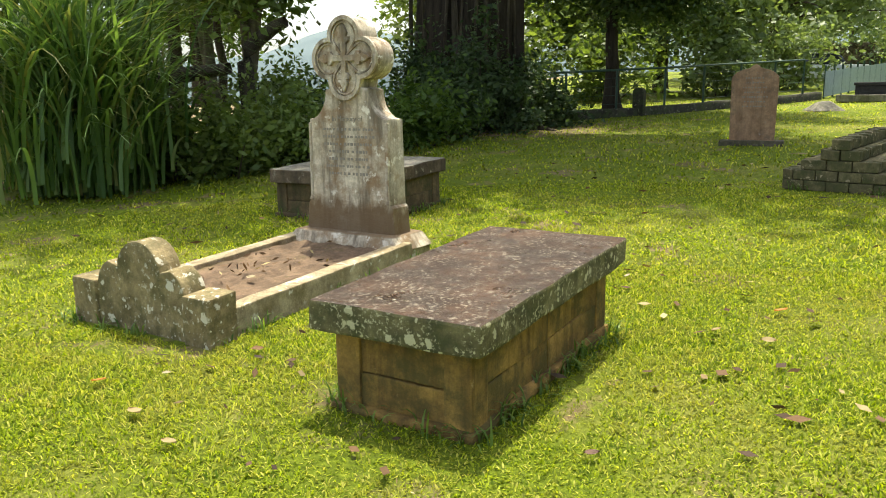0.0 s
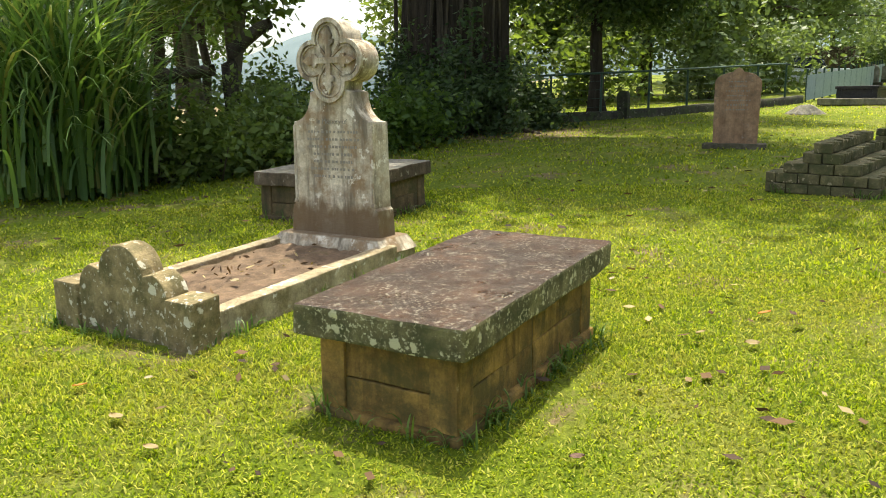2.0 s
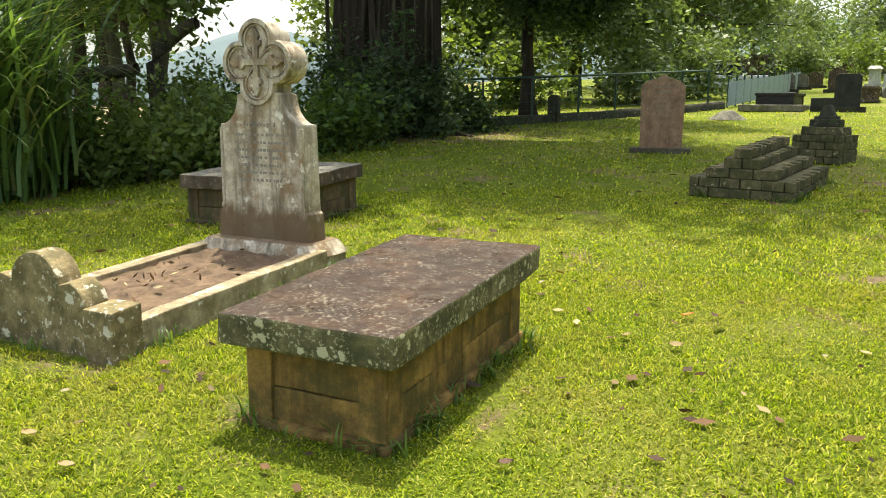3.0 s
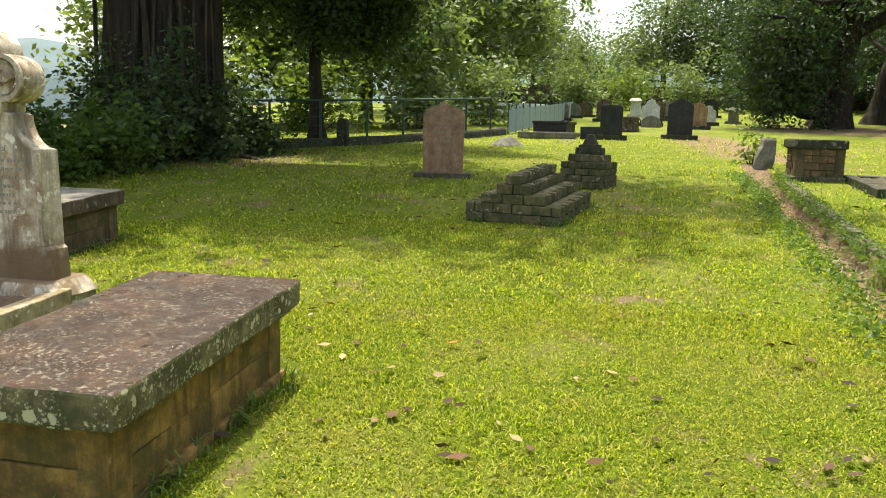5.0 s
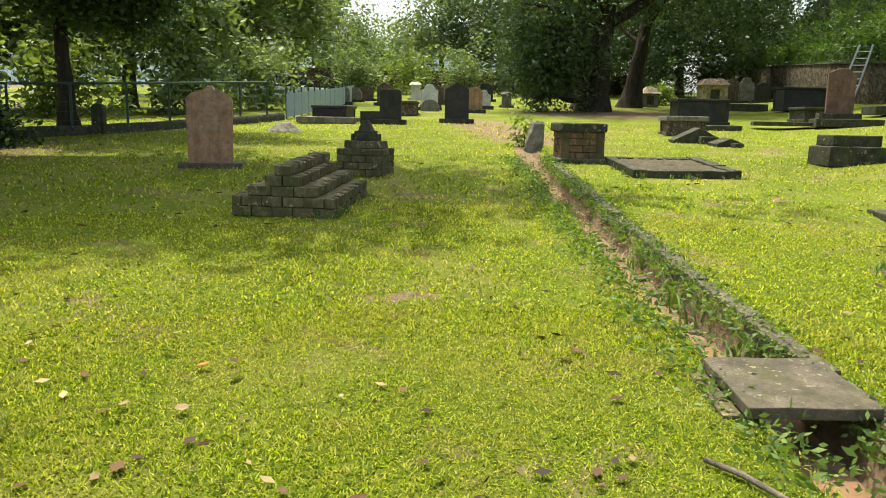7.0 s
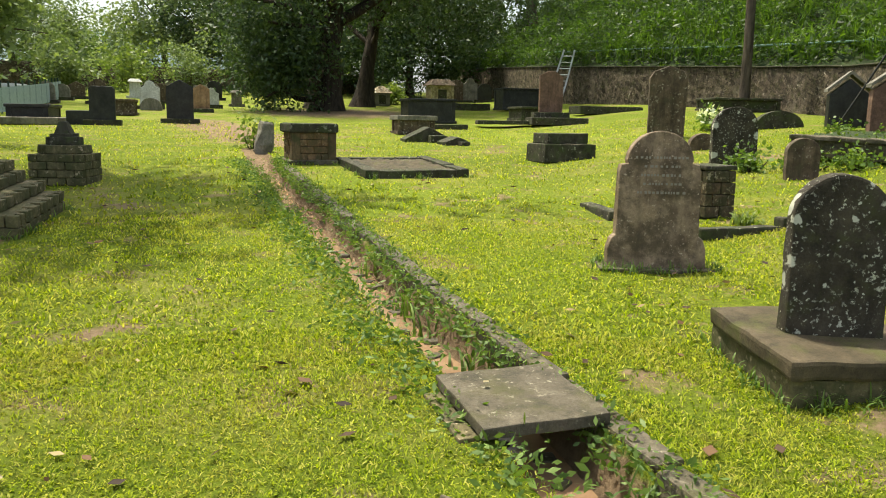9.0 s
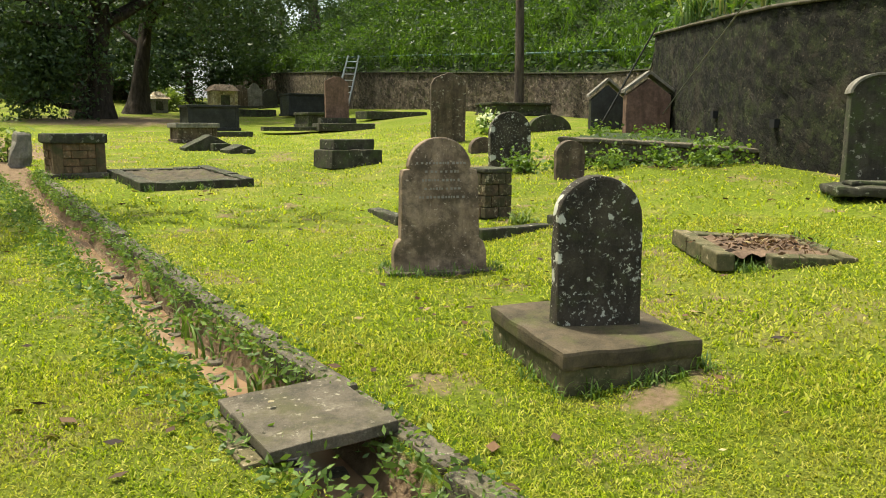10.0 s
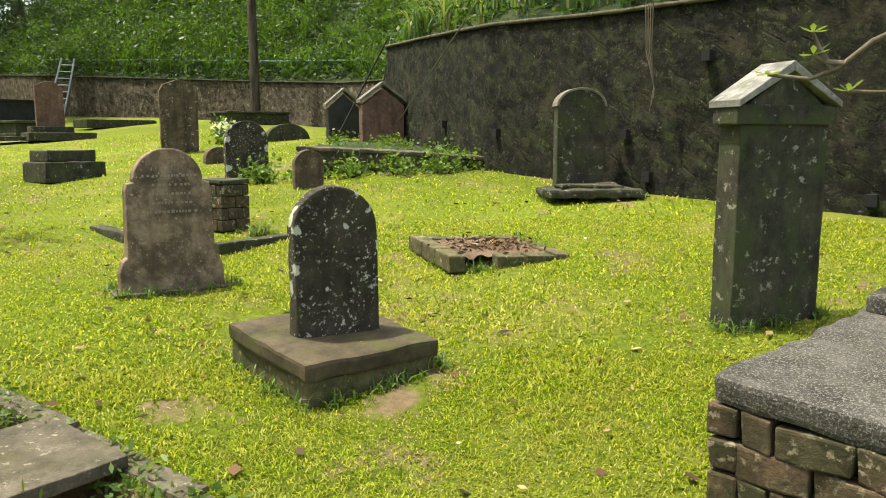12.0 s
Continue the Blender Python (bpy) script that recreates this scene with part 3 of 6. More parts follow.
# ---- the ground ----
def ground_sheet():
    a = np.unique(np.concatenate([np.linspace(-0.4, 0.4, 33), np.linspace(-14, 16, 121), np.linspace(-40, 40, 41), [-900, -400, -200, -100, -60, 60, 100, 200, 400, 900]]).round(4))
    y = np.unique(np.concatenate([np.linspace(-6, 16, 111), np.linspace(-40, 60, 51), [-600, -300, -150, -80, 80, 110, 150, 250, 400, 700, 1200]]).round(4))
    A, Y = np.meshgrid(a, y)
    X = drain_x(Y) + A
    wob = 0.03 * np.sin(Y * 3.1) + 0.02 * np.sin(Y * 7.7 + 1)
    Z = rise(X, Y) - drain_depth(A + wob, Y)
    n, k = len(a), len(y)
    i = (np.arange(k - 1)[:, None] * n + np.arange(n - 1)[None]).ravel()
    me = mesh_np("ground", np.stack([X, Y, Z], -1).reshape(-1, 3), np.stack([i, i + 1, i + n + 1, i + n], 1))
    earth = np.maximum(1 - smooth(0.16, 0.30, np.abs(A + wob)), 0) * (Y < 15)
    # the worn track past the far stones, bare soil under the great fig, by the tombs
    track = np.exp(-((X - (7.6 + (Y - 16) * 0.12)) / 0.9) ** 2) * smooth(14.0, 16.5, Y) * (1 - smooth(22, 25, Y))
    fig = 0.62 * np.exp(-(((X + 3.6) / 2.6) ** 2 + ((Y - 15.6) / 2.0) ** 2))
    dark_tree = 0.75 * np.exp(-(((X - 15.5) / 4.0) ** 2 + ((Y - 26.5) / 3.2) ** 2))
    foot = 0.5 * np.exp(-(((X + 3.2) / 0.7) ** 2 + ((Y - 2.95) / 0.16) ** 2)) + 0.5 * np.exp(-(((X + 0.72) / 0.16) ** 2 + ((Y - 2.85) / 0.5) ** 2)) + 0.6 * np.exp(-(((X + 1.82) / 0.16) ** 2 + ((Y - 2.7) / 0.25) ** 2))
    spots = 0.42 * (np.exp(-(((X - 5.0) / 0.4) ** 2 + ((Y - 3.4) / 0.2) ** 2)) + np.exp(-(((X - 1.5) / 0.5) ** 2 + ((Y - 7.95) / 0.15) ** 2)) + np.exp(-(((X - 1.5) / 0.3) ** 2 + ((Y - 5.2) / 0.12) ** 2)))
    plinth = spots + 0.48 * np.exp(-(((X - 4.25) / 0.5) ** 2 + ((Y - 2.0) / 0.25) ** 2)) + 0.45 * np.exp(-(((X - 3.6) / 0.35) ** 2 + ((Y - 2.9) / 0.6) ** 2))
    far_left = smooth(8.5, 9.5, -X)
    earth = np.clip(earth + track + fig + dark_tree + foot + plinth + 0.5 * far_left, 0, 1)
    at = me.attributes.new("earth", "FLOAT", "POINT")
    at.data.foreach_set("value", earth.ravel().astype(np.float32))
    me.materials.append(M["lawn"])
    me.polygons.foreach_set("use_smooth", [True] * len(me.polygons))
    return tagged(new("ground", me), "bright green lawn with bare earth patches", "ground", kind="structure")


ground_sheet()

# muddy trickle in the drain, and the river below the bank
ys = np.linspace(-2.0, 12.6, 60)
w = 0.13 + 0.03 * np.sin(ys * 2.3)
row = np.stack([drain_x(ys), ys, rise(drain_x(ys), ys) - 0.205], 1)
vs = np.concatenate([row - np.stack([w, 0 * w, 0 * w], 1), row + np.stack([w, 0 * w, 0 * w], 1)])
k = np.arange(59)
tagged(part("water", mesh_np("water", vs, np.stack([k, k + 60, k + 61, k + 1], 1)), M["mud_water"]), "shallow muddy brown water in the drain", "water", kind="structure")
bm = bmesh.new()
bmesh.ops.create_grid(bm, x_segments=2, y_segments=2, size=1)
for v in bm.verts:
    v.co = Vector((-75 + v.co.x * 60, 40 + v.co.y * 150, -2.9))
tagged(part("river_water", bm, M["river"]), "pale river water below the bank", "water", kind="structure")


def hill(name, x, y, w, h, seed, label):
    """A far wooded hill, long and rounded."""
    bm = bmesh.new()
    bmesh.ops.create_grid(bm, x_segments=40, y_segments=10, size=1)
    for v in bm.verts:
        e = max(0.0, 1 - v.co.x ** 2) * max(0.0, 1 - v.co.y ** 2)
        v.co = Vector((x + v.co.x * w, y + v.co.y * w * 0.3, h * e ** 0.7 * (0.8 + 0.35 * noise.noise(Vector((v.co.x * 3 + seed, v.co.y * 2, 0)))) - 4))
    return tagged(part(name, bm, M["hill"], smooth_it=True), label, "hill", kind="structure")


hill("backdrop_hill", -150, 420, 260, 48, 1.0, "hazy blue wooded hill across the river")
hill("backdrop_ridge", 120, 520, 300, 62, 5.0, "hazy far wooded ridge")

# worn concrete edge of the drain on its upper side
ROT = -16.0
edge = thing("drain_edge", 0, 0, 0, "worn mossy concrete kerb along the drain", "kerb", kind="structure", z=0)
rs = np.random.RandomState(5)
kerb_lengths = [block(0.90, 0.13, 0.17, (0, 0, -0.14), 0.018, 0.014, 0.07, seed=k * 2.3) for k in range(4)]
kerb_me = []
for q in kerb_lengths:
    me = bpy.data.meshes.new("kerb_length")
    q.to_mesh(me)
    q.free()
    me.materials.append(M["concrete"])
    kerb_me.append(me)
yy = -1.6
while yy < 12.3:
    x0 = float(drain_x(yy)) + 0.30
    a = math.degrees(math.atan2(float(drain_x(yy + 0.1)) - float(drain_x(yy)), 0.1))
    part("kerb_length", kerb_me[rs.randint(4)], None, edge, m=pose(x0 + rs.uniform(-0.012, 0.012), yy, gz(x0, yy) + 0.004 + rs.uniform(-0.012, 0.008), rs.uniform(-4, 4), -2.6 + rs.uniform(-0.6, 0.6), 90 - a + rs.uniform(-1, 1)))
    yy += 0.872

# concrete cover over the drain
cover = thing("drain_cover", 2.82, 3.08, -18, "cracked grey concrete slab bridging the drain", "slab", z=0.035)
part("slab", block(0.60, 0.62, 0.055, (0, 0, 0), 0.008, 0.006, 0.08, seed=3), M["concrete"], cover)
part("bearer", block(0.10, 0.5, 0.11, (-0.33, 0, -0.12), 0.01, 0.006), M["brick"], cover)
part("bearer", block(0.10, 0.5, 0.11, (0.31, 0, -0.12), 0.01, 0.006), M["brick"], cover)


settle(cover)

# ---- retaining wall and hillside ----
def along(pts, step):
    pts = np.asarray(pts, float)
    d = np.concatenate([[0], np.cumsum(np.linalg.norm(np.diff(pts, axis=0), axis=1))])
    s = np.arange(0, d[-1] + 1e-6, step)
    return np.stack([np.interp(s, d, pts[:, 0]), np.interp(s, d, pts[:, 1])], 1), s


def wall_strip(name, pts, top, thick, mat, label, rough, cap_mat=None, courses=0.22):
    """A rubble wall along a bent line, its face uneven stone by stone. top: heights along the line."""
    p, s = along(pts, 0.12)
    tg = np.gradient(p, axis=0)
    tg /= np.linalg.norm(tg, axis=1)[:, None]
    nr = np.stack([tg[:, 1], -tg[:, 0]], 1)
    tops = np.interp(s, np.linspace(0, s[-1], len(top)), top) + lie(p[:, 0], p[:, 1])
    rows = 22
    rs = np.random.RandomState(int(s[-1] * 10))
    V = []
    for j in range(rows + 1):
        q = j / rows
        z0 = rise(p[:, 0], p[:, 1]) - 0.2
        z = z0 + (tops - z0) * q
        bulge = np.array([0.6 * noise.noise(Vector((a * 3.2 + 7 * (j // 2 % 2), z_ * 5.5, 2.0))) + noise.noise(Vector((a * 9, z_ * 11, 5.0))) for a, z_ in zip(s, z)])
        off = -rough * bulge + 0.06 * q
        V.append(np.stack([p[:, 0] + nr[:, 0] * off, p[:, 1] + nr[:, 1] * off, z], 1))
    V.append(np.stack([p[:, 0] + nr[:, 0] * thick, p[:, 1] + nr[:, 1] * thick, tops], 1))
    V.append(np.stack([p[:, 0] + nr[:, 0] * thick, p[:, 1] + nr[:, 1] * thick, tops - 4.0], 1))
    n = len(p)
    i = (np.arange(len(V) - 1)[:, None] * n + np.arange(n - 1)[None]).ravel()
    ob = tagged(part(name, mesh_np(name, np.concatenate(V), np.stack([i, i + 1, i + n + 1, i + n], 1)), mat), label, "wall", kind="structure")
    return ob, p, nr, tops


HIGH = [(7.4, -6.5), (8.4, -3.2), (9.35, -0.6), (10.4, 1.3), (12.2, 3.8), (14.4, 5.6), (17.0, 7.5)]
LOW = [(17.0, 7.5), (20.2, 8.9), (23.2, 11.6), (24.9, 15.4), (25.4, 19), (26.0, 22.5), (28.2, 28.8), (33.5, 38), (40, 52)]
wall_a, pa, na, ta = wall_strip("retaining_wall", HIGH, [3.5, 3.15, 2.95, 2.8, 2.78, 2.78, 2.8], 0.5, M["wall"], "dark mossy rubble retaining wall with shade painted in", 0.035)
wall_b, pb, nb, tb = wall_strip("boundary_wall", LOW, [2.2, 2.15, 2.12, 2.08, 2.1, 2.1, 2.0, 2.0], 0.4, M["wall_low"], "old brown stone boundary wall", 0.03)
# weathered coping
for nm, p, nr, tp, mat in (("coping", pa, na, ta, M["concrete"]), ("coping", pb, nb, tb, M["dark"])):
    ring = []
    for du, dz in ((-0.03, 0.0), (0.34, 0.0), (0.34, 0.055), (-0.03, 0.045)):
        ring.append(np.stack([p[:, 0] + nr[:, 0] * (du + 0.05), p[:, 1] + nr[:, 1] * (du + 0.05), tp + dz + 0.003 * np.sin(np.arange(len(p)) * 0.37)], 1))
    n = len(p)
    V = np.stack(ring, 1).reshape(-1, 3)
    kk = np.arange(n - 1)[:, None] * 4
    jj = np.arange(4)[None]
    part(nm, mesh_np(nm, V, np.stack([kk + jj, kk + (jj + 1) % 4, kk + 4 + (jj + 1) % 4, kk + 4 + jj], -1).reshape(-1, 4)), mat, wall_a if mat == M["concrete"] else wall_b)


def bank_behind(name, p, nr, tp, steep, far, label):
    """The slope that the wall holds back."""
    V = []
    outs = np.linspace(0.3, far, 9)
    for o in outs:
        V.append(np.stack([p[:, 0] + nr[:, 0] * o, p[:, 1] + nr[:, 1] * o, tp - 0.02 + (o - 0.3) * steep + 0.25 * np.sin(p[:, 0] * 0.8 + o)* min(1, o / 3)], 1))
    n = len(p)
    i = (np.arange(len(V) - 1)[:, None] * n + np.arange(n - 1)[None]).ravel()
    me = mesh_np(name, np.concatenate(V), np.stack([i, i + 1, i + n + 1, i + n], 1))
    return tagged(part(name, me, M["hill_soil"], smooth_it=True), label, "hillside", kind="structure")


bank_behind("hillside_near", pa[::4], na[::4], ta[::4], 0.75, 14, "steep earth hillside above the retaining wall")
bank_behind("hillside_far", pb[::4], nb[::4], tb[::4], 0.62, 22, "steep earth hillside above the boundary wall")


def slope_growth(name, p, nr, tp, steep, far, n, seed, leaf, mat, label, lift=0.6, width=0.4):
    rs = np.random.RandomState(seed)
    i = rs.randint(0, len(p), n)
    o = 0.35 + (far - 0.35) * rs.rand(n) ** 1.2
    h = tp[i] + (o - 0.3) * steep + rs.rand(n) ** 2 * lift * (0.5 + 1.2 * (np.sin(p[i, 0] * 1.7 + o * 1.3) > 0.2))
    c = np.stack([p[i, 0] + nr[i, 0] * o, p[i, 1] + nr[i, 1] * o, h], 1) + rs.randn(n, 3) * 0.12
    return tagged(part(name, mesh_np(name, *leaves_np(c, leaf, leaf * width, rs, 0.3)), mat), label, "undergrowth", kind="stuff")


slope_growth("hillside_undergrowth", pb, nb, tb, 0.62, 20, 120000, 3, 0.17, M["leaf_hill"], "thick sunlit undergrowth on the hillside", 1.6)
slope_growth("hillside_shrubs", pb, nb, tb, 0.62, 20, 50000, 4, 0.20, M["leaf_dark"], "dark green shrubs on the hillside", 2.6)
slope_growth("wall_top_growth", pa, na, ta, 0.75, 9, 22000, 5, 0.11, M["leaf_hill"], "creepers and fern growth above the wall", 0.9)


def slope_grass(name, p, nr, tp, steep, far, n, seed, hmax, label, mat):
    rs = np.random.RandomState(seed)
    tuft = rs.randint(0, len(p), n // 14)
    o = 0.5 + (far - 0.5) * rs.rand(n // 14)
    c = np.stack([p[tuft, 0] + nr[tuft, 0] * o, p[tuft, 1] + nr[tuft, 1] * o, tp[tuft] + (o - 0.3) * steep], 1)
    roots = np.repeat(c, 14, 0) + rs.randn(len(c) * 14, 3) * np.array([0.10, 0.10, 0.02])
    hh = rs.uniform(0.5, 1.0, len(roots)) * hmax
    v, f = blades_np(roots, hh, hh * rs.uniform(0.3, 0.9, len(roots)), 0.035, rs, 5)
    return tagged(part(name, mesh_np(name, v, f), mat), label, "tall grass", kind="stuff")


slope_grass("hillside_grass", pb, nb, tb, 0.62, 14, 36000, 7, 1.5, "long arching grass on the hillside", M["hill_grass"])
slope_grass("wall_top_grass", pa, na, ta, 0.75, 6, 12000, 8, 1.2, "long dark grass along the wall top", M["reed"])

# trees high on the hillside close the view
for k, (x, y, h) in enumerate(((27, 9, 9), (33, 17, 10), (34, 27, 11), (36, 38, 12), (22, 2, 8), (42, 48, 12))):
    tree("hillside_tree", x, y, h, 0.28, [(0, 0, h * 0.75, 4.2, 4.2, 3.8), (1, -2, h * 0.5, 3.5, 3.5, 2.6)], 0.34, M["leaf_mid"], M["bark"], "broad green tree on the hillside", 60 + k, count=80, clump=0.6, per=45, z=5.0, group="hillside trees")

# green pipe rail above the boundary wall
rail = thing("pipe_rail", 0, 0, 0, "dark green pipe railing above the wall", "railing", z=0)
rp = pb[:260:22] + nb[:260:22] * 0.9
rz = tb[:260:22] + 0.55
part("rail", mesh_np("rail", *tube_np(np.column_stack([rp, rz + 0.22]), np.full(len(rp), 0.04), 6)), M["pipe"], rail)
for (x, y), z in zip(rp, rz):
    part("post", mesh_np("post", *tube_np([(x, y, z - 0.6), (x, y, z - 0.2), (x, y, z + 0.22)], [0.025] * 3, 6)), M["green_paint"], rail)


# ---- pieces of graves ----
def brick_faces(parent, sx, sy, z0, courses, ch, length, mat, gap=0.012, deep=0.09, seed=0, wear=0.006):
    """Bricks round the four sides of a core, course by course; alike pieces share a mesh."""
    rs = np.random.RandomState(seed)
    store = {}

    def piece(L):
        key = (round(L, 2), rs.randint(3))
        if key not in store:
            me = bpy.data.meshes.new("brick")
            q = block(L - gap, deep, ch - gap, (0, 0, 0), 0.010, wear, 0.09, seed=key[1] * 3.1 + L)
            q.to_mesh(me)
            q.free()
            me.materials.append(mat)
            store[key] = me
        return store[key]

    for c in range(courses):
        z = z0 + c * ch
        for side in range(4):
            span = sx if side % 2 == 0 else sy - 2 * deep
            out = (sy if side % 2 == 0 else sx) / 2 - deep / 2
            n = max(1, round(span / length))
            L = span / n
            cuts = [L] * n if c % 2 == 0 else [L / 2] + [L] * (n - 1) + [L / 2]
            x = -span / 2
            for q in cuts:
                mid = x + q / 2
                x += q
                jit = rs.uniform(-0.006, 0.006)
                at_ = {0: (mid, -out - jit, 0), 1: (out + jit, mid, 90), 2: (-mid, out + jit, 180), 3: (-out - jit, -mid, 270)}[side]
                part("brick", piece(q), None, parent, m=pose(at_[0], at_[1], z, rs.uniform(-1.2, 1.2), rs.uniform(-1.2, 1.2), at_[2] + rs.uniform(-1, 1)))


def ledger_tomb(x, y, rot, w, l, h, label, slab_mat, side_mat, base_mat, inset=0.09, thick=0.115, seed=1.0):
    """A flat ledger slab on a plastered brick chest with corner piers and sunk panels."""
    ob = thing("ledger_tomb", x, y, rot, label, "tomb")
    bw, bl, bh = w - 2 * inset, l - 2 * inset, h - thick
    s = part("slab", block(w, l, thick, (0, 0, bh), 0.014, 0.008, 0.10, seed=seed), slab_mat, ob, "dark lichen-spotted ledger slab")
    s.data.materials.append(side_mat)
    for p in s.data.polygons:
        if p.normal.z < 0.7:
            p.material_index = 1
    part("core", block(bw - 0.07, bl - 0.07, bh + 0.02, (0, 0, 0), 0.0, 0.006, 0.12, seed=seed), base_mat, ob)
    pw = 0.13
    for sx in (-1, 1):
        for sy in (-1, 1):
            part("pier", block(pw, pw, bh + 0.004, (sx * (bw - pw) / 2, sy * (bl - pw) / 2, 0), 0.012, 0.006, 0.08, seed=seed + sx + 2 * sy), base_mat, ob)
    # plastered panels between the piers, split by one sunk joint; long sides in two courses
    for c in range(2):
        ch = bh / 2
        span = bw - 2 * pw + 0.02
        for sy in (-1, 1):
            part("panel", block(span, 0.05, ch - 0.005, (0, sy * (bl / 2 - 0.038), c * ch), 0.008, 0.006, 0.07, seed=seed + c), base_mat, ob)
        span = bl - 2 * pw + 0.02
        n = 2
        for sx in (-1, 1):
            for k in range(n):
                L = span / n
                part("panel", block(0.05, L - 0.002, ch - 0.003, (sx * (bw / 2 - 0.034), -span / 2 + L * (k + 0.5), c * ch), 0.008, 0.006, 0.07, seed=seed + 5 + c + k), base_mat, ob)
    part("footing", block(bw + 0.05, bl + 0.05, 0.06, (0, 0, -0.02), 0.02, 0.012, 0.08, seed=seed + 3), base_mat, ob)
    return settle(ob)


ledger_tomb(-1.233, 3.164, -14.8, 0.835, 1.575, 0.503, "low ochre plastered tomb under a wet dark ledger slab", M["slab"], M["slab_edge"], M["plaster"], 0.078, 0.132)
ledger_tomb(-3.541, 6.969, -15.0, 1.306, 1.246, 0.478, "shaded grey ledger tomb near the bushes", M["grey"], M["brown"], M["plaster_dark"], 0.05, 0.135, 4.0)


def flory_cross(z, r, y, depth):
    """A raised cross with pointed, curled ends, one mesh."""
    bm = bmesh.new()
    for k in range(4):
        pts = [(-0.022, 0.0), (0.022, 0.0), (0.022, r * 0.42), (0.05, r * 0.50), (0.05, r * 0.62), (0.026, r * 0.62), (0.034, r * 0.74), (0, r), (-0.034, r * 0.74), (-0.026, r * 0.62), (-0.05, r * 0.62), (-0.05, r * 0.50), (-0.022, r * 0.42)]
        q = outline(pts, depth, (0, 0, 0), 0.004)
        bmesh.ops.rotate(q, cent=(0, 0, 0), matrix=Matrix.Rotation(radians(90 * k), 3, "Y"), verts=q.verts)
        bmesh.ops.translate(q, vec=(0, y - 0.002 * (k % 2), z), verts=q.verts)
        me = bpy.data.meshes.new("tmp")
        q.to_mesh(me)
        q.free()
        bm.from_mesh(me)
        bpy.data.meshes.remove(me)
    return bm


def quatrefoil(r, off, z, scale=1.0, n=96):
    pts = []
    for k in range(n):
        a = 2 * math.pi * k / n
        best = 0
        for j in range(4):
            c = (off * math.cos(j * math.pi / 2), off * math.sin(j * math.pi / 2))
            d = c[0] * math.cos(a) + c[1] * math.sin(a)
            disc = d * d - (off * off - (r * scale) ** 2)
            if disc > 0:
                best = max(best, d + math.sqrt(disc))
        pts.append((best * math.cos(a), z + best * math.sin(a)))
    return pts


def ring_of(inner, outer, y0, depth):
    bm = bmesh.new()
    rows = []
    for pts, y in ((outer, y0), (outer, y0 - depth), (inner, y0 - depth), (inner, y0)):
        rows.append([bm.verts.new((x, y, z)) for x, z in pts])
    n = len(inner)
    for a, b_ in zip(rows, rows[1:]):
        for k in range(n):
            bm.faces.new((a[k], a[(k + 1) % n], b_[(k + 1) % n], b_[k]))
    bmesh.ops.recalc_face_normals(bm, faces=bm.faces)
    return bm


def letters(parent, text, size, m, mat, name="lettering"):
    cu = bpy.data.curves.new(name, "FONT")
    cu.body, cu.size, cu.extrude, cu.align_x = text, size, 0.0015, "CENTER"
    tmp = bpy.data.objects.new(name, cu)
    scene.collection.objects.link(tmp)
    bpy.context.view_layer.update()
    me = bpy.data.meshes.new_from_object(tmp.evaluated_get(bpy.context.evaluated_depsgraph_get()))
    bpy.data.objects.remove(tmp)
    return tagged(part(name, me, mat, parent, m=m), kind="stuff")


def text_bars(parent, rows, w, z_top, y, gap, h, mat, seed, name="inscription"):
    """Unreadable lines of an inscription: broken bars of its size."""
    rs = np.random.RandomState(seed)
    bm = bmesh.new()
    for k in range(rows):
        L = w * rs.uniform(0.6, 1.0)
        x = -L / 2
        while x < L / 2:
            q = rs.uniform(0.012, 0.03)
            bmesh.ops.create_cube(bm, size=1, matrix=Matrix.Translation((x + q / 2, y, z_top - k * gap)) @ Matrix.Diagonal((q * 0.8, 0.003, h * rs.uniform(0.7, 1.0), 1)))
            x += q + rs.choice([0.006, 0.006, 0.02])
    tagged(part(name, bm, mat, parent, "worn unreadable inscription"), kind="stuff")


# the tall quatrefoil headstone and its kerbed grave
HX, HY, HR = -3.25, 3.25, -15.0
c_, s_ = math.cos(radians(HR)), math.sin(radians(HR))


def from_grave(lx, ly):
    return HX + lx * c_ - ly * s_, HY + lx * s_ + ly * c_


grave = thing("grave_kerb", HX, HY, HR, "weathered pale stone kerb round an earth-filled grave", "grave")
for sx in (-1, 1):
    part("kerb", block(0.12, 1.80, 0.18, (sx * 0.50, 0.96, -0.02), 0.010, 0.006, 0.14, seed=sx + 2), M["kerb"], grave)
bm = bmesh.new()
bmesh.ops.create_grid(bm, x_segments=24, y_segments=44, size=0.5)
for v in bm.verts:
    v.co = Vector((v.co.x * 0.90, 0.96 + v.co.y * 1.8, 0.125 + 0.022 * noise.noise(v.co * 9) + 0.012 * noise.noise(v.co * 31)))
part("earth_fill", bm, M["dirt"], grave, "bare reddish earth", smooth_it=True)

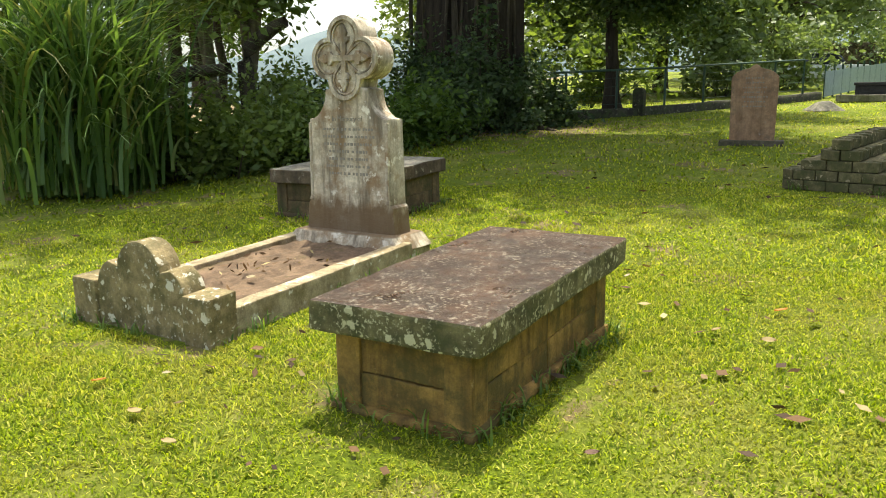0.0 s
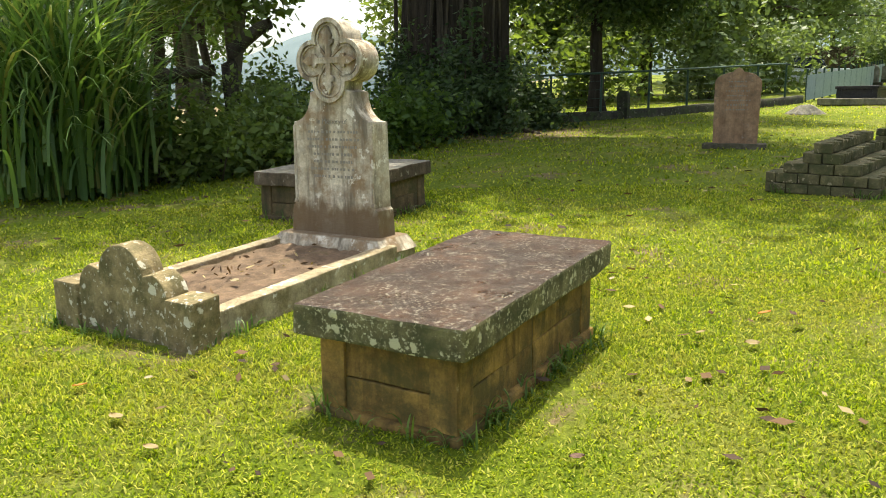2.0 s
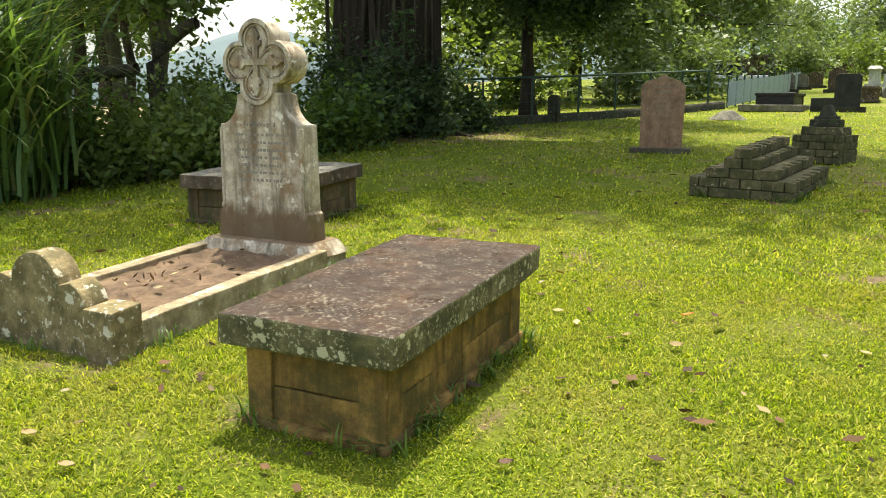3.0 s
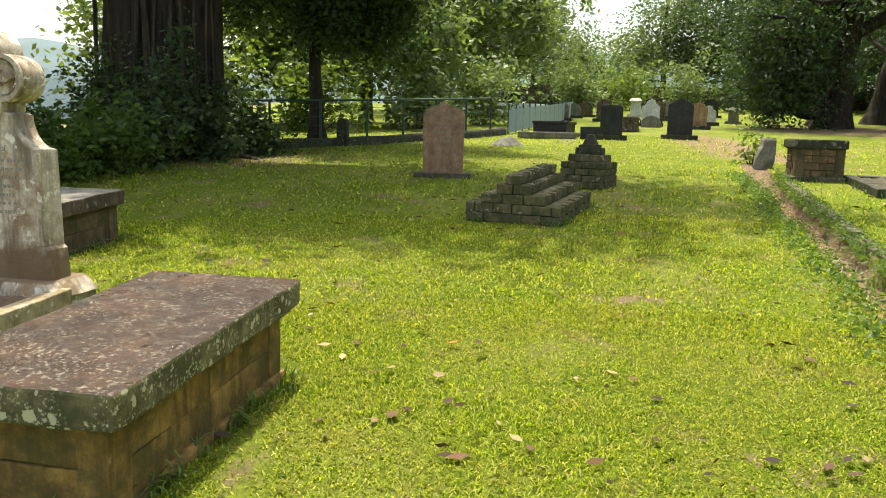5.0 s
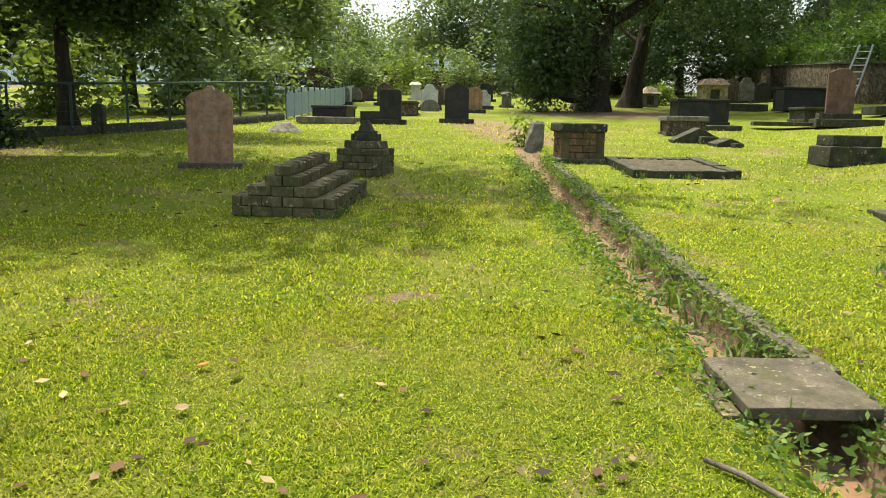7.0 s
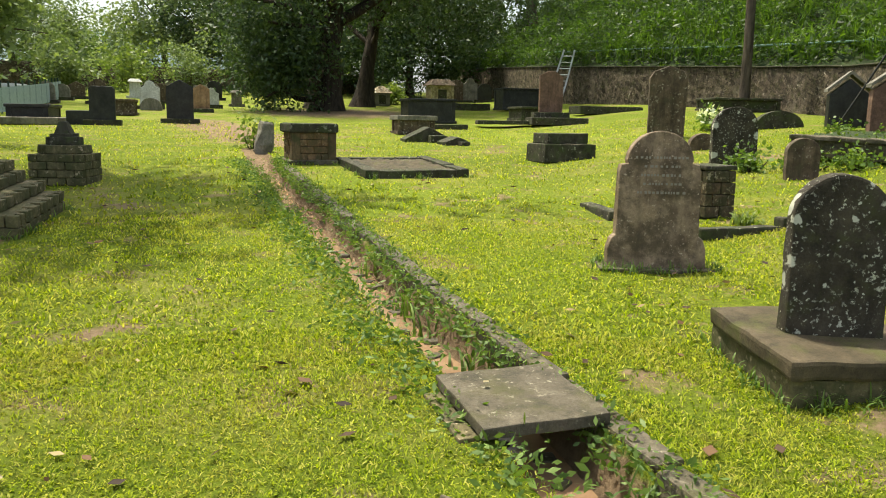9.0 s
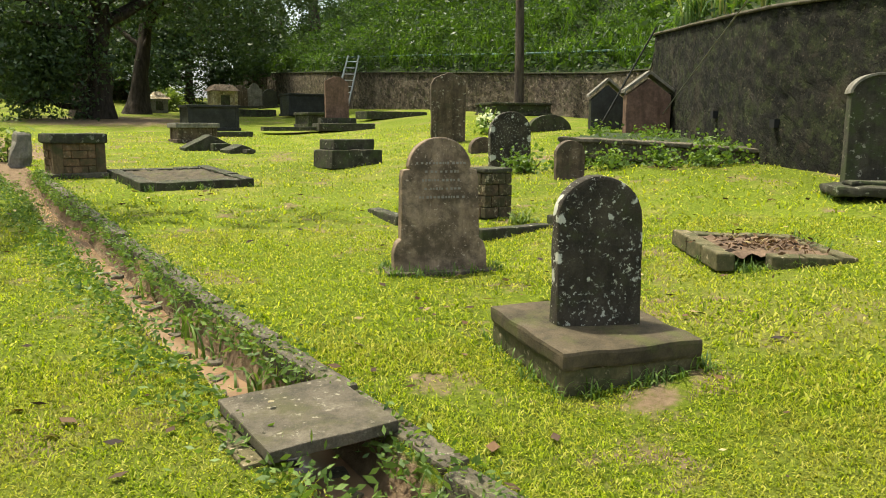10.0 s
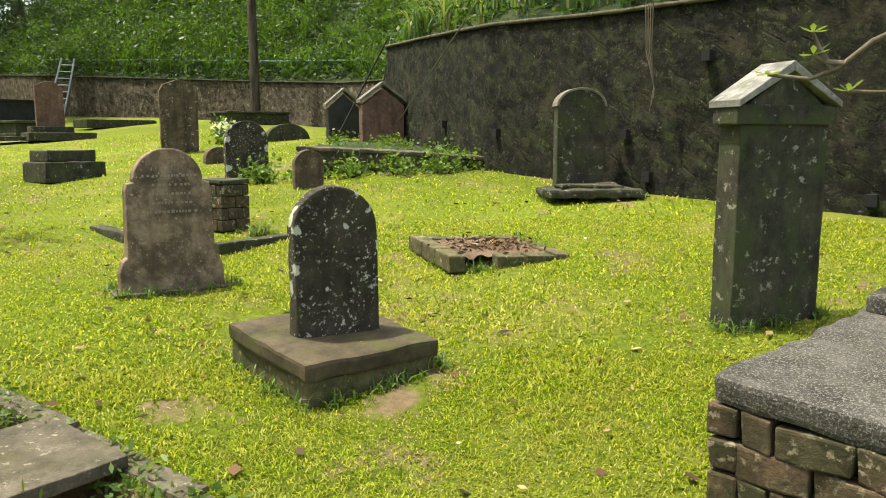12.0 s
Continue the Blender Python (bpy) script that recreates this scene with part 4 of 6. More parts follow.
settle(grave)
foot_x, foot_y = from_grave(0, 0.03)
foot = thing("footstone", foot_x, foot_y, HR, "low scalloped footstone spotted with lichen", "gravestone")
prof = [(-0.58, -0.02), (0.58, -0.02), (0.58, 0.25), (0.385, 0.25)] + arc(0.225, 0.235, 0.16, 5, 72, 7) + arc(0, 0.335, 0.19, 10, 170, 14) + arc(-0.225, 0.235, 0.16, 108, 175, 7) + [(-0.385, 0.25), (-0.58, 0.25)]
part("scalloped_stone", outline(prof, 0.15, (0, 0, 0), 0.012, 0.006, 0.09, 2.0), M["footstone"], foot)
for sx in (-1, 1):
    part("end_block", block(0.215, 0.20, 0.29, (sx * 0.49, 0, -0.02), 0.014, 0.006, 0.09, seed=sx + 5), M["footstone"], foot)

settle(foot)
hx, hy = from_grave(0.0, 1.93)
head = thing("headstone", hx, hy, HR, "tall stained white headstone with carved quatrefoil cross", "gravestone")
part("plinth", block(1.08, 0.46, 0.10, (0, 0, 0.105), 0.010, 0.006, 0.12, taper=0.86, seed=7), M["marble"], head)
part("footing", block(1.04, 0.44, 0.125, (0, 0, -0.01), 0.010, 0.006, 0.12, seed=8), M["kerb"], head)
QZ, QR, QO = 1.485, 0.150, 0.152
swoop = [(0.365 - 0.165 * math.sin(k / 8 * math.pi / 2), 1.045 + 0.215 * (1 - math.cos(k / 8 * math.pi / 2))) for k in range(1, 9)]
body = [(-0.425, 0.19), (0.425, 0.19), (0.408, 0.40), (0.385, 0.42), (0.368, 1.03), (0.365, 1.045)] + swoop
qp = quatrefoil(QR, QO, QZ)
cut = [p for p in qp if p[1] > 1.27]
body += sorted(cut, key=lambda p: (math.atan2(p[1] - QZ, p[0]) + math.pi / 2) % (2 * math.pi))
body += [(-x, z) for x, z in reversed(swoop)]
body += [(-0.365, 1.045), (-0.368, 1.03), (-0.385, 0.42), (-0.408, 0.40)]
part("stone", outline(body, 0.20, (0, 0, 0), 0.010), M["marble"], head)
part("rim", ring_of(quatrefoil(QR, QO, QZ, 0.80), quatrefoil(QR, QO, QZ, 1.0), -0.099, 0.022), M["marble"], head)
part("inner_rim", ring_of(quatrefoil(QR, QO, QZ, 0.66), quatrefoil(QR, QO, QZ, 0.73), -0.099, 0.012), M["marble"], head)
part("cross", flory_cross(QZ, 0.245, -0.108, 0.034), M["marble"], head)
for sx in (-1, 1):
    part("chamfer_moulding", block(0.03, 0.03, 0.56, (sx * 0.362, -0.09, 0.46), 0.008), M["marble"], head)
    part("chamfer_stop", block(0.045, 0.05, 0.035, (sx * 0.368, -0.088, 0.425), 0.01, taper=0.6), M["marble"], head)
letters(head, "In Memory of", 0.052, pose(0, -0.1015, 1.03, 90, 0, 0), M["letter"])
text_bars(head, 7, 0.56, 0.97, -0.1015, 0.055, 0.022, M["letter"], 3)

# gravestones in the lawn
def slab_stone(x, y, rot, prof_, depth, mat, label, lean=0.0, wear=0.008, base=None, base_mat=None, group="", lines=0, w=0.5, ztop=0.8, step=0.12):
    ob = thing("gravestone", x, y, rot, label, "gravestone", group)
    s = part("stone", outline(prof_, depth, (0, 0, 0), 0.012, wear, step, x + y), mat, ob)
    if lean:
        s.matrix_basis = pose(0, 0, 0, lean, 0, 0)
    if base:
        part("base", block(base[0], base[1], base[2] + 0.05, (0, 0, -0.05), 0.012, 0.006, 0.14, seed=x), base_mat or mat, ob)
    if lines:
        text_bars(ob, lines, w, ztop, -depth / 2 - 0.004, 0.07, 0.022, M["letter"], int(abs(x * 10)))
    return ob


pinkp = [(-0.32, 0.02), (0.32, 0.02), (0.335, 0.98)] + [(0.335 * math.cos(radians(a)), 0.98 + 0.17 * math.sin(radians(a))) for a in range(12, 90, 13)] + [(0.06, 1.17), (0, 1.21), (-0.06, 1.17)] + [(0.335 * math.cos(radians(a)), 0.98 + 0.17 * math.sin(radians(a))) for a in range(103, 180, 13)] + [(-0.335, 0.98)]
slab_stone(0.55, 12.55, -6, pinkp, 0.15, M["pink"], "upright pink granite headstone on a thin base", 0, 0.004, (0.92, 0.42, 0.07), M["concrete"], lines=7, w=0.4, ztop=1.0)


def lichen_stone():
    ob = thing("gravestone", 4.49, 2.52, -32, "round-topped black headstone with white lichen on a brick plinth", "gravestone")
    part("plinth_top", block(0.87, 0.90, 0.10, (0, 0, 0.115), 0.022, 0.014, 0.07, seed=2), M["concrete_dark"], ob)
    part("plinth_course", block(0.83, 0.86, 0.15, (0, 0, -0.03), 0.016, 0.014, 0.07, seed=3), M["brick"], ob)
    stone_ = part("stone", outline(round_top(0.51, 0.85, 0.24, 0.20), 0.11, (0, 0, 0), 0.016, 0.014, 0.05, 1.0), M["black"], ob)
    stone_.matrix_basis = pose(0.015, -0.02, 0, 0, 0, -7)
    settle(ob)


M["concrete_dark"] = stone("dark_worn_slab", (0.05, 0.04, 0.022), (0.13, 0.10, 0.06), (0.26, 0.22, 0.16), 0.70, (0.07, 0.075, 0.02), 0.58, 6, 0.85, 0.2, 22, 110)
lichen_stone()

gsp = [(-0.40, 0.0), (0.40, 0.0), (0.395, 0.18), (0.37, 0.26), (0.335, 0.29), (0.325, 0.80), (0.31, 0.86), (0.255, 0.87)] + [(0.265 * math.cos(radians(a)), 0.87 + 0.26 * math.sin(radians(a))) for a in range(6, 180, 12)] + [(-0.255, 0.87), (-0.31, 0.86), (-0.325, 0.80), (-0.335, 0.29), (-0.37, 0.26), (-0.395, 0.18)]
gs = slab_stone(5.67, 4.53, -40, gsp, 0.15, M["granite"], "shouldered round-topped speckled brown granite headstone", -2, 0.004, (0.92, 0.34, 0.03), M["concrete"], lines=5, w=0.42, ztop=0.92)

# tall gabled stone by the wall
tall = thing("gravestone", 5.84, 0.14, -53.5, "tall dark gabled headstone streaked with lichen", "gravestone")
part("stone", outline([(-0.325, -0.05), (0.325, -0.05), (0.325, 1.33), (0.0, 1.56), (-0.325, 1.33)], 0.20, (0, 0, 0), 0.010, 0.006, 0.10, 3.0), M["dark"], tall)
part("neck_band", block(0.73, 0.24, 0.12, (0, 0, 1.24), 0.012, 0.004, 0.12), M["dark"], tall)
for sx in (-1, 1):
    part("cap", outline([(0, 1.56), (sx * 0.375, 1.345), (sx * 0.375, 1.385), (0, 1.62)], 0.30, (0, 0, 0), 0.006), M["lit_cap"], tall, "pale sloping coping")

ws = thing("gravestone", 10.38, 2.06, -65, "arched dark headstone close to the retaining wall", "gravestone")
part("stone", outline(round_top(0.60, 1.27, 0.22), 0.20, (0, 0, 0), 0.012, 0.006, 0.12, 5.0), M["dark"], ws)
# grey arc added along the top, the sunlit edge put into its colour
part("hood", outline([(0.32 * math.cos(a), 1.05 + 0.235 * math.sin(a)) for a in np.linspace(0.05, math.pi - 0.05, 17)] + [(0.29 * math.cos(a), 1.05 + 0.205 * math.sin(a)) for a in np.linspace(math.pi - 0.05, 0.05, 17)], 0.24, (0, 0, 0), 0.006), M["grey"], ws, "added arched rim, sunlit top painted pale")
part("plot_kerb", block(1.15, 0.75, 0.10, (0.02, -0.42, -0.02), 0.03, 0.03, 0.09, seed=4), M["dark"], ws)
part("fallen_tablet", block(0.75, 0.40, 0.05, (0.0, -0.45, 0.08), 0.02, 0.025, 0.09, seed=6), M["dark"], ws)

slab_stone(14.6, 11.2, -46, [(-0.38, -0.05), (0.38, -0.05), (0.39, 1.28), (0.30, 1.42), (0.0, 1.54), (-0.30, 1.42), (-0.39, 1.28)], 0.2, M["brown"], "tall brown pointed headstone streaked with lichen", 2)
slab_stone(11.46, 7.55, -44, round_top(0.68, 0.93, 0.32, -0.03), 0.16, M["black"], "arched dark headstone with lichen at its foot")
slab_stone(10.5, 5.92, -44, round_top(0.42, 0.56, 0.2, -0.02), 0.14, M["brown"], "small rounded mottled gravestone among weeds")
slab_stone(13.2, 9.3, -44, round_top(0.5, 0.33, 0.25, -0.03), 0.3, M["brown"], "low rounded brown grave marker")
slab_stone(17.0, 10.0, -50, round_top(1.0, 0.40, 0.36, -0.03), 0.5, M["dark"], "dark half-round grave marker")
for x, y, w, h, mat, lab in ((16.86, 8.45, 0.74, 1.02, M["slate"], "black gabled headstone with a pale coping"), (15.33, 6.85, 0.86, 1.14, M["rust"], "reddish brown gabled headstone")):
    g = thing("gravestone", x, y, -54, lab, "gravestone", "gabled headstones by the wall", z=0.86)
    part("stone", outline(gable_top(w, h - 0.04, 0.32, -0.12), 0.34, (0, 0, 0), 0.012, 0.006, 0.15, x), mat, g)
    for sx in (-1, 1):
        part("cap", outline([(0, h - 0.07), (sx * (w / 2 + 0.05), h - 0.42), (sx * (w / 2 + 0.05), h - 0.36), (0, h)], 0.42, (0, 0, 0), 0.006), M["grey"], g, "pale sloping coping")

# red stone on stepped plinths
red = thing("gravestone", 17.9, 18.0, -34, "red-brown headstone on a stepped dark plinth", "gravestone")
part("lower_plinth", block(1.7, 1.2, 0.22, (0.1, -0.5, -0.03), 0.02, 0.01, 0.2), M["dark"], red)
part("upper_plinth", block(1.1, 0.6, 0.26, (0, 0, 0.1), 0.02, 0.01, 0.2), M["dark"], red)
part("stone", outline([(-0.36, 0.34), (0.36, 0.34), (0.36, 1.42), (0.12, 1.60), (-0.10, 1.60), (-0.36, 1.48)], 0.2, (0, 0, 0), 0.012, 0.005, 0.15), M["rust"], red)
part("side_slab", block(1.6, 0.9, 0.12, (-1.5, -0.2, -0.03), 0.02, 0.012, 0.2), M["dark"], red)

ped = thing("pedestal_tomb", 11.1, 10.9, -18, "stepped dark stone pedestal with no stone on it", "tomb")
part("base", block(1.04, 0.80, 0.34, (0, 0, -0.04), 0.02, 0.014, 0.12, seed=2), M["dark"], ped)
part("top_block", block(0.84, 0.60, 0.19, (0, 0.02, 0.30), 0.02, 0.012, 0.12, seed=6), M["dark"], ped)


def chest(x, y, rot, w, l, h, mat, label, cap=0.08, over=0.05, cap_mat=None, z=None):
    """A chest tomb: body with corner piers, plinth and a projecting lid."""
    ob = thing("chest_tomb", x, y, rot, label, "tomb", z=z)
    part("body", block(w - 0.06, l - 0.06, h - cap, (0, 0, -0.02), 0.012, 0.008, 0.2, seed=x), mat, ob)
    part("plinth", block(w + 0.06, l + 0.06, 0.09, (0, 0, -0.02), 0.015, 0.006, 0.2), mat, ob)
    part("lid", block(w + over, l + over, cap, (0, 0, h - cap - 0.015), 0.018, 0.010, 0.16, seed=y), cap_mat or mat, ob)
    for sx in (-1, 1):
        for sy in (-1, 1):
            part("pier", block(0.12, 0.12, h - cap, (sx * (w / 2 - 0.07), sy * (l / 2 - 0.07), -0.01), 0.01), mat, ob)
    return ob


chest(15.7, 21.4, -20, 1.6, 1.0, 0.78, M["slate"], "dark chest tomb with a thick lid")
chest(12.3, 17.4, -20, 0.98, 0.8, 0.48, M["brown"], "small weathered chest tomb with a mossy lid", 0.12, 0.08, M["grey"])
chest(23.7, 25.8, -20, 1.75, 1.1, 0.92, M["slate"], "large black chest tomb near the boundary wall")
chest(19.0, 20.3, -20, 0.75, 1.2, 0.46, M["dark"], "low dark chest tomb")
chest(4.5, 23.6, -22, 1.0, 1.6, 0.42, M["slate"], "black polished chest tomb on a wide slab")
chest(7.4, 26.0, -20, 0.75, 1.4, 0.48, M["brown"], "brown chest tomb among the far stones")
chest(23.3, 15.0, -30, 2.2, 1.3, 0.42, M["dark"], "grass-topped stone planter round the pole")

for x, y, w, l, h, mat, lab in ((4.3, 22.9, 1.6, 2.4, 0.12, M["grey"], "wide pale base slab of a black tomb"), (14.3, 18.7, 1.2, 0.9, 0.12, M["dark"], "low dark slab beside a chest tomb"), (23.2, 28.7, 2.0, 1.0, 0.3, M["dark"], "long low dark grave base"), (21.6, 19.0, 2.4, 0.9, 0.22, M["dark"], "long dark kerb before the boundary wall")):
    tagged(part("grave_slab", block(w, l, h + 0.05, (0, 0, -0.05), 0.02, 0.012, 0.2, seed=x), mat, m=pose(x, y, gz(x, y), 0, 0, -20)), lab, "grave slab")

# collapsed gable pieces
for x, y, w, h, r in ((11.2, 15.3, 1.15, 0.34, -18), (11.3, 14.4, 0.62, 0.18, -10)):
    ob = thing("fallen_gable", x, y, r, "fallen dark gable stone lying in the grass", "gravestone", "fallen gables")
    part("stone", outline([(-w / 2, -0.03), (w / 2, -0.03), (w / 2, 0.06), (0.0, h), (-w / 2, 0.06)], 0.45, (0, 0, 0), 0.015, 0.015, 0.1, x), M["dark"], ob)
    part("side_stone", block(w * 0.3, 0.3, h * 0.5, (w * 0.12, -0.28, -0.02), 0.015, 0.015, 0.1, seed=x), M["dark"], ob)

far_w = tagged(part("graveyard_wall", block(26, 0.4, 1.5, (0, 0, -0.1), 0.03, 0.04, 0.5), M["wall_low"], m=pose(20, 52, lie(20, 52), 0, 0, -12)), "low brown wall at the graveyard's far end", "wall", kind="structure")

# far stones, each its own
def far_stone(x, y, w, h, style, mat, label, base=True, rot=-20, depth=0.16):
    prof_ = {"arch": round_top(w, h, w * 0.42, 0.0), "gable": gable_top(w, h, w * 0.28, 0.0), "shoulder": [(-w / 2, 0), (w / 2, 0), (w / 2, h * 0.78), (w * 0.3, h * 0.86)] + arc(0, h * 0.86, w * 0.28, 10, 170, 8) + [(-w * 0.3, h * 0.86), (-w / 2, h * 0.78)], "flat": [(-w / 2, 0), (w / 2, 0), (w / 2, h * 0.93), (w * 0.4, h), (-w * 0.4, h), (-w / 2, h * 0.93)]}[style]
    return slab_stone(x, y, rot, prof_, depth, mat, label, 0, 0.004, (w * 1.45, 0.4, 0.12) if base else None, M["dark"], "far gravestones", step=0.3)


far_stone(5.65, 21.4, 0.60, 0.94, "flat", M["slate"], "black headstone beside a low block")
far_stone(7.78, 21.95, 0.70, 1.16, "gable", M["slate"], "large black pointed headstone on a plinth")
far_stone(10.2, 26.9, 0.56, 0.93, "gable", M["pink"], "pinkish headstone with a pointed top")
far_stone(9.15, 29.0, 0.66, 0.93, "shoulder", M["white"], "whitish ornate headstone with carved shoulders")
far_stone(8.9, 28.1, 0.7, 0.42, "arch", M["grey"], "low half-round grey stone grave marker", False)
far_stone(7.65, 35.5, 0.6, 0.66, "arch", M["grey"], "rounded grey far headstone")
far_stone(8.5, 36.8, 0.66, 0.74, "gable", M["brown"], "brown pointed far headstone")
far_stone(6.6, 33.0, 0.6, 0.8, "arch", M["grey"], "rounded grey headstone by the panel fence")
far_stone(10.9, 33.5, 0.6, 0.8, "flat", M["brown"], "square-topped brown far headstone")
far_stone(12.2, 36.0, 0.7, 0.8, "arch", M["grey"], "pale arched far headstone")
far_stone(29.3, 37.1, 0.75, 1.3, "arch", M["brown"], "brown arched headstone beside a pavilion tomb")
far_stone(30.2, 37.0, 0.9, 1.36, "shoulder", M["grey"], "pale shouldered headstone beside a pavilion tomb")
far_stone(30.4, 35.9, 0.85, 1.05, "arch", M["slate"], "dark arched headstone beside a pavilion tomb")
far_stone(9.9, 31.2, 0.6, 0.85, "arch", M["grey"], "grey arched headstone among far graves")
far_stone(11.6, 29.6, 0.55, 0.7, "shoulder", M["white"], "pale shouldered headstone among far graves")
far_stone(12.6, 33.4, 0.6, 0.75, "flat", M["grey"], "grey square headstone among far graves")
far_stone(8.3, 32.6, 0.6, 0.95, "gable", M["brown"], "brown pointed headstone among far graves")
far_stone(14.6, 37.0, 0.7, 0.9, "arch", M["slate"], "dark arched headstone among far graves")
tagged(part("stone_block", block(0.55, 0.6, 0.36, (0, 0, -0.03), 0.02, 0.01, 0.15), M["slate"], m=pose(5.2, 21.8, gz(5.2, 21.8), 0, 0, -20)), "low black stone block", "stone block")
for x, y, w, h, mat in ((13.3, 31.3, 0.42, 0.66, M["grey"]), (11.4, 38.5, 0.5, 0.9, M["white"])):
    ob = thing("pillar_monument", x, y, -20, "short stone pillar with a moulded cap", "monument", "far pillars")
    part("base", block(w * 1.5, w * 1.5, 0.12, (0, 0, -0.02), 0.015), mat, ob)
    part("shaft", block(w, w, h * 0.75, (0, 0, 0.1), 0.015, taper=0.86), mat, ob)
    part("cap", block(w * 1.25, w * 1.25, h * 0.16, (0, 0, h * 0.82), 0.02, taper=0.6), mat, ob)
# pavilion tomb, shrine and the veiled statue under the dark tree
pav = thing("pavilion_tomb", 28.1, 37.2, -20, "stone pavilion tomb with a pitched roof", "tomb")
part("body", block(1.35, 1.1, 0.95, (0, 0, 0), 0.02), M["kerb"], pav)
part("roof", block(1.7, 1.4, 0.36, (0, 0, 0.93), 0.03, taper=0.55), M["brown"], pav)
part("door_panel", block(0.5, 0.05, 0.6, (0, -0.56, 0.1), 0.01), M["dark"], pav)
for sx in (-1, 1):
    part("column", block(0.16, 0.16, 0.95, (sx * 0.6, -0.55, 0), 0.02), M["kerb"], pav)
shr = thing("shrine_tomb", 20.9, 32.3, -20, "small pale shrine tomb with a pyramid cap", "tomb")
part("body", block(0.75, 0.75, 0.62, (0, 0, 0), 0.02), M["grey"], shr)
part("panel", block(0.32, 0.04, 0.4, (0, -0.38, 0.1), 0.01), M["dark"], shr)
part("roof", block(1.0, 1.0, 0.33, (0, 0, 0.60), 0.02, taper=0.25), M["kerb"], shr)
sv, sf = tube_np([(0, 0, 0), (0, 0, 0.45), (0, 0, 0.5), (0, 0, 0.9), (0.02, 0, 1.3), (0.02, 0, 1.52), (0.03, 0, 1.6), (0.03, 0, 1.75), (0.03, 0, 1.86)], [0.3, 0.28, 0.2, 0.22, 0.2, 0.12, 0.07, 0.1, 0.03], 14)
tagged(part("statue", mesh_np("statue", sv, sf), M["white"], m=pose(20.6, 33.3, gz(20.6, 33.3)), smooth_it=True), "plain white standing statue under the dark tree", "statue")

# stepped brick tomb and the tiered pedestal behind it
st = thing("stepped_tomb", 1.408, 8.902, -25.8, "mossy stepped brick tomb of five courses", "tomb")
tiers = [(1.09, 1.50, 0.0, 2), (0.74, 1.495, 0.212, 1), (0.385, 1.49, 0.318, 1), (0.185, 1.485, 0.424, 1)]
for k, (w, l, z, c) in enumerate(tiers):
    part("core", block(w - 0.06, l - 0.06, 0.106 * c - 0.012, (0, 0, z - 0.01), 0), M["mortar"], st)
    hold = new("tier")
    hold.parent = st
    hold.matrix_basis = pose(0, 0, 0)
    hold["label"] = "tier of mossy bricks"
    brick_faces(hold, w, l, z, c, 0.106, 0.22, M["brick"], gap=0.007, deep=0.09, seed=k, wear=0.008)
    part("tread", block(max(w - 0.10, 0.03), l - 0.10, 0.03, (0, 0, z + 0.106 * c - 0.036), 0.004, 0.008, 0.10), M["brick"], hold)

settle(st)

def eight_sided(r, h, z, seed):
    """A low worn eight-sided tier."""
    bm = bmesh.new()
    bmesh.ops.create_cone(bm, cap_ends=True, segments=8, radius1=r, radius2=r * 0.97, depth=h, matrix=Matrix.Translation((0, 0, z + h / 2)) @ Matrix.Rotation(radians(22.5), 4, "Z"))
    bmesh.ops.bevel(bm, geom=bm.edges[:], offset=0.012, segments=2, affect="EDGES", profile=0.6)
    cut_up(bm, 0.1)
    return worn(bm, 0.009, 6.0, seed)


tp = thing("tiered_pedestal", 2.70, 11.50, -32, "tiered mossy brick pedestal with a small pyramid top", "monument")
part("core", block(0.60, 0.62, 0.38, (0, 0, -0.02), 0), M["mortar"], tp)
brick_faces(tp, 0.66, 0.70, -0.01, 4, 0.098, 0.24, M["brick"], gap=0.007, seed=9)
part("lower_tier", eight_sided(0.325, 0.105, 0.38, 3), M["brick"], tp)
part("middle_tier", eight_sided(0.225, 0.105, 0.48, 4), M["dark"], tp)
part("upper_tier", block(0.27, 0.27, 0.05, (0, 0, 0.58), 0.012, 0.010, 0.08, seed=5), M["dark"], tp)
part("pyramid_top", block(0.21, 0.21, 0.16, (0, 0, 0.62), 0.014, 0.010, 0.07, taper=0.45, seed=6), M["dark"], tp)

# box tomb by the drain
bx = thing("box_tomb", 6.62, 12.35, -14, "square brick box tomb with a stained cap stone", "tomb")
part("core", block(0.60, 0.60, 0.50, (0, 0, -0.02), 0), M["mortar"], bx)
brick_faces(bx, 0.70, 0.70, 0.04, 4, 0.115, 0.27, M["brick_red"], gap=0.007, seed=11)
for sx in (-1, 1):
    part("pier", block(0.14, 0.14, 0.46, (sx * 0.30, -0.30, 0.03), 0.012, 0.006, 0.08), M["plaster_dark"], bx)
part("footing", block(0.86, 0.86, 0.09, (0, 0, -0.04), 0.02, 0.01, 0.15), M["concrete"], bx)
part("cap", block(0.80, 0.80, 0.15, (0, 0, 0.49), 0.03, 0.012, 0.1, seed=4), M["dark"], bx)

